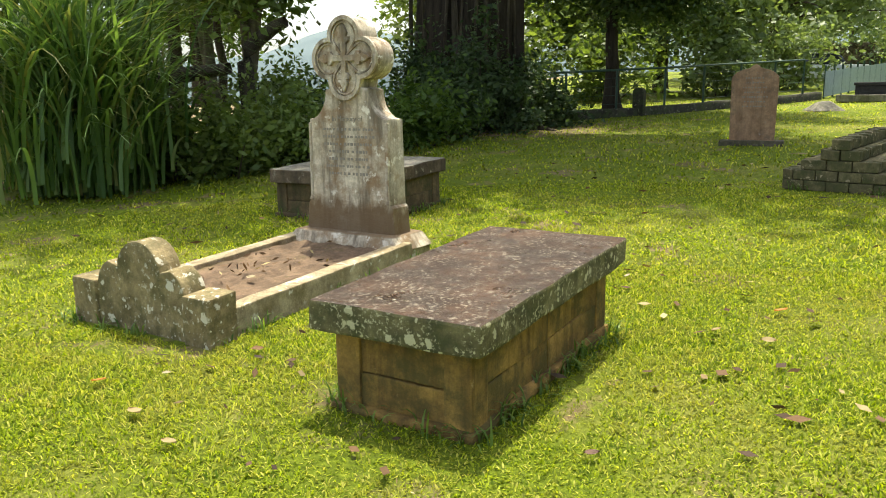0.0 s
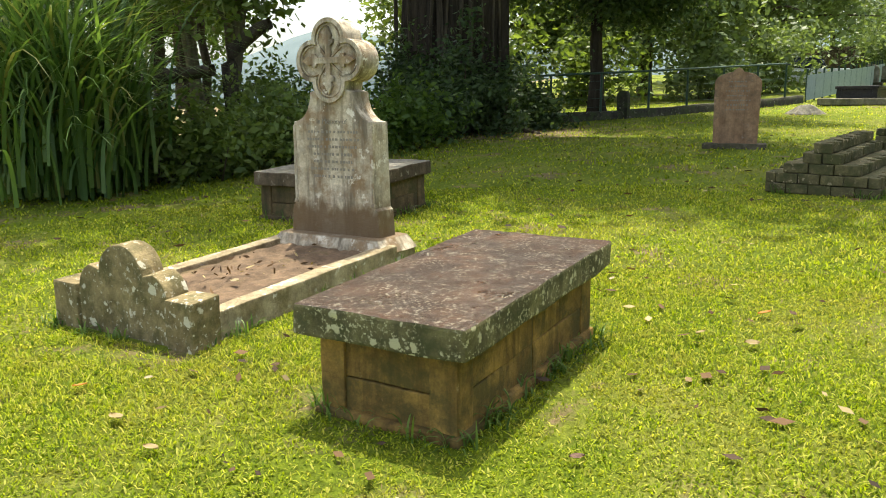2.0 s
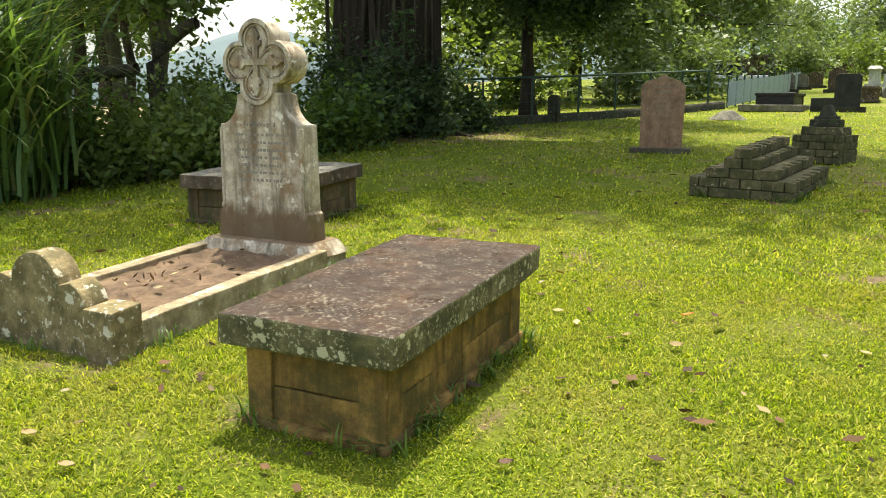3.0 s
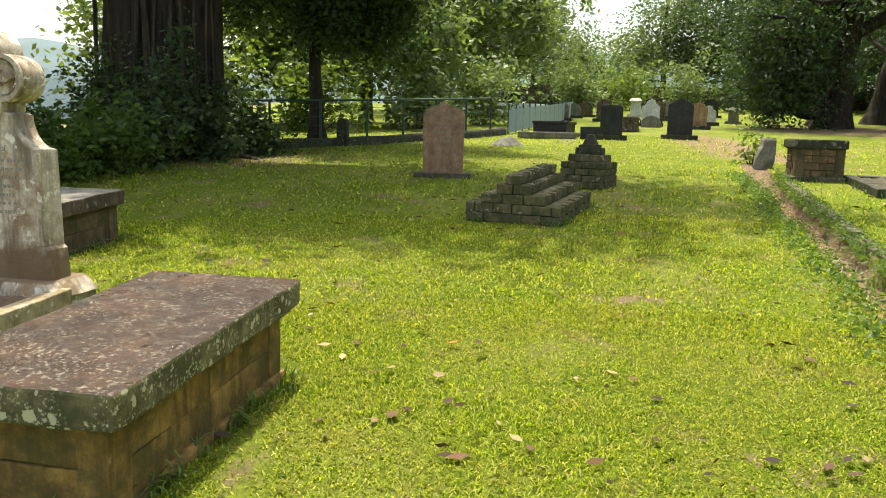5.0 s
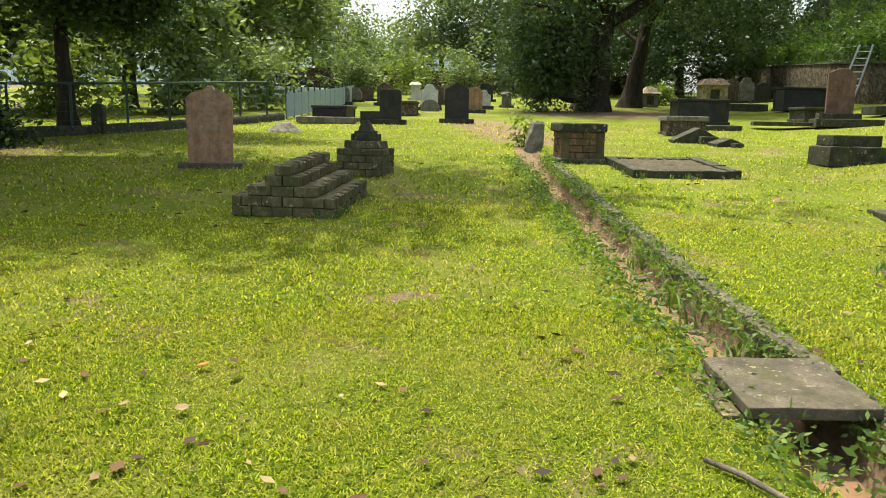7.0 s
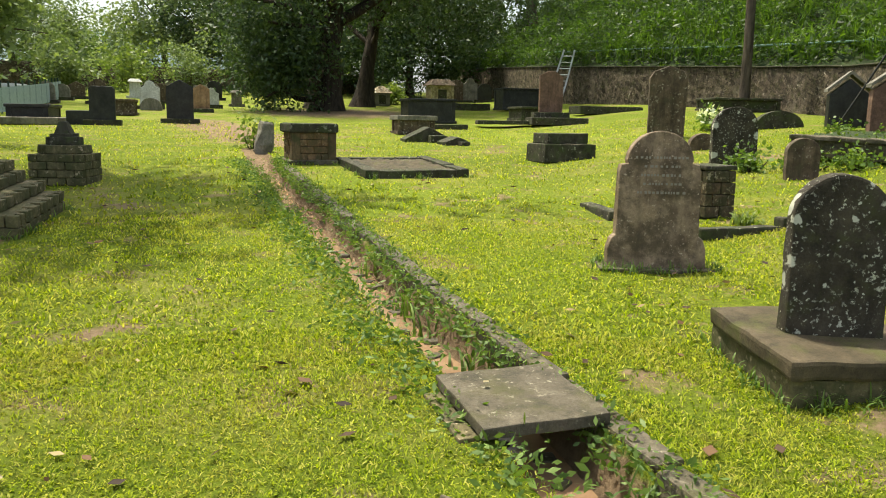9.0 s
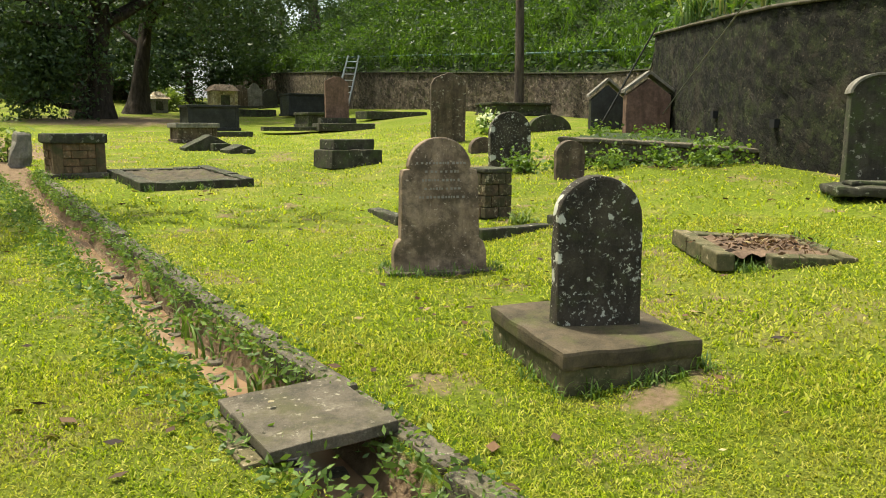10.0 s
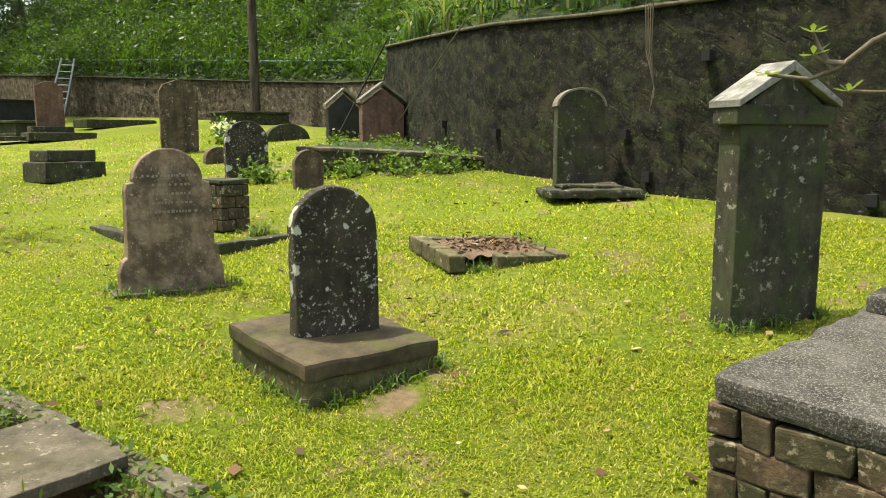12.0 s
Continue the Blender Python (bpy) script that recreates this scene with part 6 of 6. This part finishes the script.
# plants on the kerbed platform and by the stones
for k, (x, y, r) in enumerate(((11.75, 5.0, 0.4), (12.3, 4.3, 0.5), (12.5, 4.9, 0.5), (12.2, 6.2, 0.4), (12.7, 5.7, 0.45), (11.2, 6.3, 0.4), (11.5, 5.7, 0.35), (13.1, 6.6, 0.5), (12.9, 4.7, 0.5), (14.4, 6.5, 0.5), (15.2, 7.6, 0.5), (10.9, 6.9, 0.35), (11.9, 4.45, 0.35), (14.0, 5.9, 0.5))):
    bush("weed_plant", x, y, r, r, 0.24, 0.065, M["weed"], "broad-leaved weeds over the old plot", 200 + k, count=22, per=18, clump=0.1, category="weeds", width=0.7, group="weeds by the wall")
fb = bush("flowering_bush", 16.5, 11.3, 0.55, 0.5, 0.5, 0.13, M["weed"], "white flowering bush behind a headstone", 220, count=24, per=16, clump=0.1, category="bush")
rs = np.random.RandomState(221)
_, fpos = clumps(rs, (0, 0, 0.34), (0.5, 0.45, 0.2), 22, 0.05, 7, 0.5)
tagged(part("blossom", mesh_np("blossom", *leaves_np(fpos, 0.09, 0.07, rs, 0.0)), M["petal"], fb, "white blossoms"), kind="stuff")
lily = thing("lily_plant", 7.62, 4.9, 0, "small strap-leaved lily at the brick pier", "plant")
rs = np.random.RandomState(9)
v, f = blades_np(rs.randn(60, 3) * np.array([0.06, 0.06, 0]), rs.uniform(0.12, 0.24, 60), rs.uniform(0.08, 0.2, 60), 0.022, rs, 5)
part("foliage", mesh_np("foliage", v, f), M["leaf_light"], lily)

# frangipani branch reaching in from a tree beside the wall
FX, FY = 4.9, -1.9
fr = thing("frangipani_tree", FX, FY, 0, "bare-limbed frangipani with few rosettes of leaves", "tree")
FZ = gz(FX, FY)
twigs = [[(4.9, -1.9, FZ - lie(FX, FY) - 0.1), (4.92, -1.7, 1.0), (4.75, -1.2, 1.7), (4.62, -0.7, 2.0)], [(4.62, -0.7, 2.0), (4.54, -0.3, 2.0), (4.53, -0.15, 1.92), (4.55, -0.02, 1.80), (4.57, 0.09, 1.75), (4.59, 0.27, 1.765)], [(4.56, 0.0, 1.79), (4.56, 0.06, 1.89), (4.57, 0.09, 1.96)], [(4.545, -0.05, 1.82), (4.56, 0.04, 1.83), (4.57, 0.08, 1.86)], [(4.6, -0.55, 1.95), (4.5, -0.3, 1.7), (4.54, -0.07, 1.70)]]
for k, q in enumerate(twigs):
    q = [(x - FX, y - FY, z + lie(x, y) - FZ) for x, y, z in q]
    part("trunk" if k == 0 else "branch", mesh_np("branch", *tube_np(q, np.linspace(0.08, 0.03, 4) if k == 0 else np.linspace(0.016, 0.008, len(q)), 8, 0.04, k)), M["bark_pale"], fr, smooth_it=True)
    if k:
        rs = np.random.RandomState(k)
        for j in range(6):
            a = j * 1.05 + k
            d = np.array([math.cos(a), math.sin(a), rs.uniform(0.0, 0.8)])
            d /= np.linalg.norm(d)
            sd = np.cross(d, (0, 0, 1))
            p = np.array(q[-1])
            L = rs.uniform(0.06, 0.10)
            v = [p, p + d * L * 0.35 + sd * 0.010, p + d * L * 0.7 + sd * 0.015, p + d * L, p + d * L * 0.7 - sd * 0.015, p + d * L * 0.35 - sd * 0.010, p + d * L * 0.35 - np.array([0, 0, 0.004]), p + d * L * 0.7 - np.array([0, 0, 0.005])]
            part("leaf", mesh_np("leaf", v, [[0, 1, 6, 5], [1, 2, 7, 6], [5, 6, 7, 4], [2, 3, 4, 7]]), M["leaf_light"], fr)

# ---- lawn blades, weeds and litter ----
KEEP_OUT = [(-1.233, 3.164, -14.8, 0.34, 0.71), (-2.98, 4.25, -15, 0.58, 1.15), (4.49, 2.52, -32, 0.42, 0.44), (5.67, 4.53, -40, 0.44, 0.16), (2.8, 3.03, -13, 0.3, 0.31), (3.69, -0.81, -26.7, 0.95, 0.93), (7.22, 2.36, -50, 0.5, 0.47), (5.84, 0.14, -53.5, 0.33, 0.1), (1.408, 8.902, -25.8, 0.54, 0.75), (2.7, 11.5, -32, 0.34, 0.36), (-3.541, 6.969, -15, 0.6, 0.57), (7.48, 10.93, -15.7, 0.82, 0.93), (0.57, 12.55, -6, 0.46, 0.21), (7.86, 5.5, -22, 0.2, 0.2), (11.1, 10.9, -18, 0.52, 0.4), (6.62, 12.35, -14, 0.42, 0.42)]


def clear(x, y):
    ok = np.abs(x - drain_x(y)) > 0.24
    for cx, cy, r, hw, hl in KEEP_OUT:
        c, s = math.cos(radians(r)), math.sin(radians(r))
        dx, dy = x - cx, y - cy
        ok &= ~((np.abs(dx * c + dy * s) < hw) & (np.abs(-dx * s + dy * c) < hl))
    return ok


def patchy(x, y):
    """Bare and thin places in the lawn."""
    return np.sin(x * 1.9 + np.sin(y * 2.3)) * np.sin(y * 1.6 + 1.7 * np.sin(x * 1.1)) + 0.5 * np.sin(x * 4.7 + y * 3.9) * np.sin(y * 5.3 - x * 2.2)


BARE = [(-3.2, 2.95, 0.6, 0.12), (-0.72, 2.85, 0.12, 0.42), (-1.82, 2.7, 0.13, 0.22), (4.2, 1.98, 0.45, 0.16), (3.6, 2.85, 0.22, 0.5), (1.5, 7.95, 0.5, 0.15), (5.0, 3.4, 0.4, 0.2), (1.5, 5.2, 0.3, 0.12), (-0.3, 2.1, 0.2, 0.1), (5.2, 0.9, 0.3, 0.15)]


def bare_spot(x, y):
    out = np.zeros_like(x)
    for cx, cy, rx, ry in BARE:
        out = np.maximum(out, 1 - smooth(0.4, 1.25, np.hypot((x - cx) / rx, (y - cy) / ry) + 0.2 * np.sin(x * 17) * np.sin(y * 19)))
    return out


def lawn_blades(name, n, r0, r1, length, width, seed, label, mat, turn=(-78, 112)):
    rs = np.random.RandomState(seed)
    a = rs.uniform(radians(turn[0]), radians(turn[1]), n)
    r = np.sqrt(rs.uniform(r0 ** 2, r1 ** 2, n)) if r1 < 9 else rs.uniform(r0, r1, n)
    x, y = 0.2 + r * np.sin(a), 0.2 + r * np.cos(a)
    ok = clear(x, y) & (rs.rand(n) < 0.92 - 0.55 * smooth(0.62, 1.1, patchy(x, y)) - 0.75 * bare_spot(x, y)) & (x > -8.5) & (WALL_N[0] * x + WALL_N[1] * y < 7.6)
    x, y = x[ok], y[ok]
    n = len(x)
    L = length * rs.uniform(0.5, 1.3, n) * (1 + 0.25 * patchy(x * 0.7, y * 0.7))
    ang, lean = rs.uniform(0, 2 * np.pi, n), rs.uniform(0.25, 1.25, n)
    d = np.stack([np.cos(ang) * np.sin(lean), np.sin(ang) * np.sin(lean), np.cos(lean)], 1)
    s = np.stack([-np.sin(ang), np.cos(ang), 0 * ang], 1) * (width * rs.uniform(0.6, 1.3, n))[:, None] * 0.5
    p = np.stack([x, y, rise(x, y) - 0.004], 1)
    mid = p + d * (L * 0.55)[:, None]
    tip = mid + d * (L * 0.45)[:, None] * np.array([1.3, 1.3, 0.35])
    v = np.stack([p - s * 0.7, p + s * 0.7, mid + s, tip, mid - s], 1).reshape(-1, 3)
    k = np.arange(n)[:, None] * 5
    f = np.concatenate([k + np.array([[0, 1, 2, 4]]), k + np.array([[4, 2, 3, 3]])[:, :4]])
    tri = np.concatenate([k + np.array([[0, 1, 2]]), k + np.array([[0, 2, 4]]), k + np.array([[4, 2, 3]])])
    return tagged(part(name, mesh_np(name, v, tri), mat), label, "grass", kind="stuff")


lawn_blades("lawn_grass", 310000, 1.2, 5.0, 0.037, 0.0070, 1, "short bright yellow-green lawn grass", M["grass"])
lawn_blades("lawn_grass_behind", 70000, 0.0, 6.5, 0.046, 0.0105, 5, "short bright lawn grass", M["grass"], (112, 282))
lawn_blades("lawn_grass_underfoot", 12000, 0.0, 1.2, 0.044, 0.0088, 6, "short bright lawn grass", M["grass"])
lawn_blades("lawn_grass_middle", 180000, 4.4, 8.8, 0.046, 0.0115, 2, "short sunlit lawn grass", M["grass"])
lawn_blades("lawn_grass_far", 95000, 8.8, 24.0, 0.065, 0.020, 3, "shaded lawn grass under the trees", M["grass"])


def edge_weeds(name, pts, per, spread, leaf, height, seed, label, mat):
    rs = np.random.RandomState(seed)
    pts = np.asarray(pts, float)
    c = np.repeat(pts, per, 0) + np.concatenate([rs.randn(len(pts) * per, 2) * spread, np.abs(rs.randn(len(pts) * per, 1)) * height], 1)
    return tagged(part(name, mesh_np(name, *leaves_np(c, leaf, leaf * 0.42, rs, 0.0)), mat), label, "weeds", kind="stuff")


yy = np.arange(-1.5, 12.8, 0.16)
rs = np.random.RandomState(4)
lip = np.stack([drain_x(yy) + 0.16, yy, rise(drain_x(yy), yy) - 0.09], 1)
edge_weeds("drain_weeds", (lip + np.array([0.03, 0, 0.02]))[rs.rand(len(lip)) < 0.75], 52, 0.045, 0.045, 0.05, 5, "leafy weeds hanging in the drain", M["weed"])
lip2 = np.stack([drain_x(yy) - 0.36 + rs.randn(len(yy)) * 0.07, yy, rise(drain_x(yy), yy)], 1)
edge_weeds("drain_side_weeds", lip2, 70, 0.10, 0.042, 0.032, 6, "low clover-like weeds along the drain", M["weed"])
edge_weeds("kerb_weeds", (lip + np.array([0.12, 0, 0.10]))[rs.rand(len(lip)) < 0.9], 70, 0.065, 0.036, 0.03, 8, "small weeds creeping over the kerb", M["weed"])
pebble = []
for y0 in np.arange(-1, 12.5, 0.22):
    pebble.append((float(drain_x(y0)) + rs.uniform(-0.1, 0.1), y0))
for k, (x, y) in enumerate(pebble[:40]):
    tagged(part("drain_stone", block(rs.uniform(0.05, 0.12), rs.uniform(0.05, 0.1), rs.uniform(0.03, 0.06), (0, 0, 0), 0.012, 0.012, 0.03, seed=k), M["concrete"], m=pose(x, y, gz(x, y) - 0.235, 0, 0, rs.uniform(0, 180))), "small wet stone in the drain", "stone", "stones in the drain")
tall_roots = np.repeat(np.stack([drain_x(np.array([3.9, 4.6, 5.0, 5.1, 6.2, 2.0, 2.3, 3.6])) + 0.12, [3.9, 4.6, 5.0, 5.1, 6.2, 2.0, 2.3, 3.6], lie(3.6, np.array([3.9, 4.6, 5.0, 5.1, 6.2, 2.0, 2.3, 3.6])) - 0.2], 1), 11, 0) + rs.randn(88, 3) * np.array([0.05, 0.08, 0.0])
v, f = blades_np(tall_roots, rs.uniform(0.14, 0.36, 88), rs.uniform(0.05, 0.25, 88), 0.016, rs, 6)
tagged(part("drain_grass", mesh_np("drain_grass", v, f), M["weed"]), "tall grass blades growing in the drain", "grass", kind="stuff")


def foot_weeds(name, x, y, rot, w, l, seed, label, n=40):
    """Longer grass and weeds round the foot of a tomb."""
    rs = np.random.RandomState(seed)
    s = rs.uniform(0, 2 * (w + l), n)
    px = np.where(s < w, s - w / 2, np.where(s < w + l, w / 2, np.where(s < 2 * w + l, s - w - l - w / 2, -w / 2)))
    py = np.where(s < w, -l / 2, np.where(s < w + l, s - w - l / 2, np.where(s < 2 * w + l, l / 2, s - 2 * w - l - l / 2)))
    c, q = math.cos(radians(rot)), math.sin(radians(rot))
    X, Y = x + px * c - py * q, y + px * q + py * c
    roots = np.repeat(np.stack([X, Y, rise(X, Y)], 1), 9, 0) + rs.randn(n * 9, 3) * np.array([0.035, 0.035, 0])
    v, f = blades_np(roots, rs.uniform(0.05, 0.14, n * 9), rs.uniform(0.02, 0.12, n * 9), 0.009, rs, 4)
    return tagged(part(name, mesh_np(name, v, f), M["weed"]), label, "weeds", kind="stuff")


for k, (x, y, r, w, l) in enumerate(((-1.233, 3.164, -14.8, 0.74, 1.48), (-2.98, 4.25, -15, 1.2, 2.3), (4.49, 2.52, -32, 0.90, 0.93), (5.67, 4.53, -40, 0.94, 0.36), (5.84, 0.14, -53.5, 0.70, 0.26), (7.22, 2.36, -50, 1.06, 1.0), (3.69, -0.81, -26.7, 1.98, 1.94), (-3.541, 6.969, -15, 1.3, 1.25), (7.48, 10.93, -15.7, 1.7, 1.95), (1.408, 8.902, -25.8, 1.12, 1.55), (6.62, 12.35, -14, 0.9, 0.9), (10.2, 1.9, -65, 1.2, 0.8))):
    foot_weeds("foot_weeds", x, y, r, w, l, 300 + k, "longer grass and weeds round a tomb's foot", 46 if k < 3 else 30)

# litter: curled dead leaves all over the lawn
rs = np.random.RandomState(15)
n = 1500
a, r = rs.uniform(radians(-50), radians(110), n), rs.uniform(1.6, 15, n)
x, y = 0.2 + r * np.sin(a), 0.2 + r * np.cos(a)
ok = clear(x, y)
x, y = x[ok], y[ok]
v, f = leaves_np(np.stack([x, y, rise(x, y) + 0.035], 1), 0.062, 0.036, rs, 0.0, 0.5)
v[:, 2] = np.repeat(rise(x, y) + 0.028, 4) + (v[:, 2] - np.repeat(rise(x, y) + 0.03, 4)) * 0.35
tagged(part("leaf_litter", mesh_np("leaf_litter", v, f), M["litter"]), "scattered brown dead leaves on the lawn", "leaf litter", kind="stuff")


def debris(name, x, y, rot, w, l, z, n, seed, label, size=0.045):
    """Dry leaves and twigs lying over a small plot."""
    rs = np.random.RandomState(seed)
    p = np.stack([rs.randn(n) * w * 0.24, rs.randn(n) * l * 0.24, z + np.abs(rs.randn(n)) * 0.018], 1)
    c, q = math.cos(radians(rot)), math.sin(radians(rot))
    P = np.stack([x + p[:, 0] * c - p[:, 1] * q, y + p[:, 0] * q + p[:, 1] * c, p[:, 2] + gz(x, y)], 1)
    return tagged(part(name, mesh_np(name, *leaves_np(P, size, size * 0.35, rs, 0.0, 0.5)), M["litter"]), label, "dry leaves", kind="stuff")


debris("plot_debris", 7.22, 2.36, -50, 0.9, 0.9, 0.085, 420, 1, "heap of dry leaves and twigs on the small plot")
debris("grave_debris", -2.99, 4.2, -15, 0.7, 1.6, 0.14, 90, 2, "dry leaf bits on the grave's earth", 0.045)


def fallen_leaf(x, y, size, mat, label, rot, z=None):
    size *= 0.6
    bm = bmesh.new()
    rows = []
    for k in range(6):
        q = k / 5
        w = math.sin(q * math.pi) ** 0.7 * 0.32
        rows.append([bm.verts.new(((q - 0.5) * size, s * w * size, 0.02 + (abs(s) * 0.10 + 0.12 * (q - 0.5) ** 2) * size)) for s in (-1, 0, 1)])
    for p, q in zip(rows, rows[1:]):
        for j in range(2):
            bm.faces.new((p[j], p[j + 1], q[j + 1], q[j]))
    bmesh.ops.remove_doubles(bm, verts=bm.verts, dist=1e-5)
    return tagged(part("fallen_leaf", bm, mat, m=pose(x, y, (gz(x, y) if z is None else z + lie(x, y)) + 0.015, rs.uniform(-15, 15), rs.uniform(-10, 10), rot)), label, "leaf", "fallen leaves")


fallen_leaf(0.20, 4.22, 0.13, M["orange_leaf"], "curled orange fallen leaf on the grass", 20)
fallen_leaf(0.79, 3.65, 0.07, M["pale_leaf"], "small pale fallen leaf on the grass", 60)
fallen_leaf(-0.15, 3.83, 0.10, M["litter"], "dry tan fallen leaf on the grass", 35)
fallen_leaf(0.09, 3.72, 0.13, M["litter"], "dry brown fallen leaf on the grass", 5)
fallen_leaf(-0.68, 4.77, 0.10, M["pale_leaf"], "pale fallen leaf near the ledger tomb", 70)
fallen_leaf(-2.68, 2.65, 0.08, M["pale_leaf"], "small pale fallen leaf near the footstone", 12)
fallen_leaf(-2.23, 2.05, 0.12, M["litter"], "dark curled fallen leaf on the grass", 0)
fallen_leaf(-2.55, 2.25, 0.14, M["litter"], "brown fallen leaf on the grass", -20)
fallen_leaf(-2.95, 2.5, 0.11, M["orange_leaf"], "orange-brown fallen leaf on the grass", 40)
fallen_leaf(7.77, 1.56, 0.07, M["petal"], "pinkish white fallen petal on the grass", 40)
fallen_leaf(4.03, 0.89, 0.08, M["litter"], "dark fallen leaf on the grass", 10)
fallen_leaf(2.72, 3.2, 0.07, M["pale_leaf"], "dry pale leaf lying on the drain cover", 15, 0.085)
fallen_leaf(-2.93, 3.85, 0.12, M["pale_leaf"], "yellowish dry leaf lying on the grave's earth", -10, 0.14)
fallen_leaf(-0.62, 2.35, 0.10, M["rust"], "reddish flat stone piece by the tomb", 20)

stick = thing("stick", 2.10, 2.48, 0, "grey dead stick lying beside the drain", "stick")
part("stick_wood", mesh_np("stick_wood", *tube_np([(-0.06, 0.16, 0.035), (0.0, 0.02, 0.03), (0.03, -0.2, 0.025), (0.10, -0.42, 0.03)], [0.012, 0.013, 0.012, 0.008], 7, 0.08)), M["bark_pale"], stick, smooth_it=True)
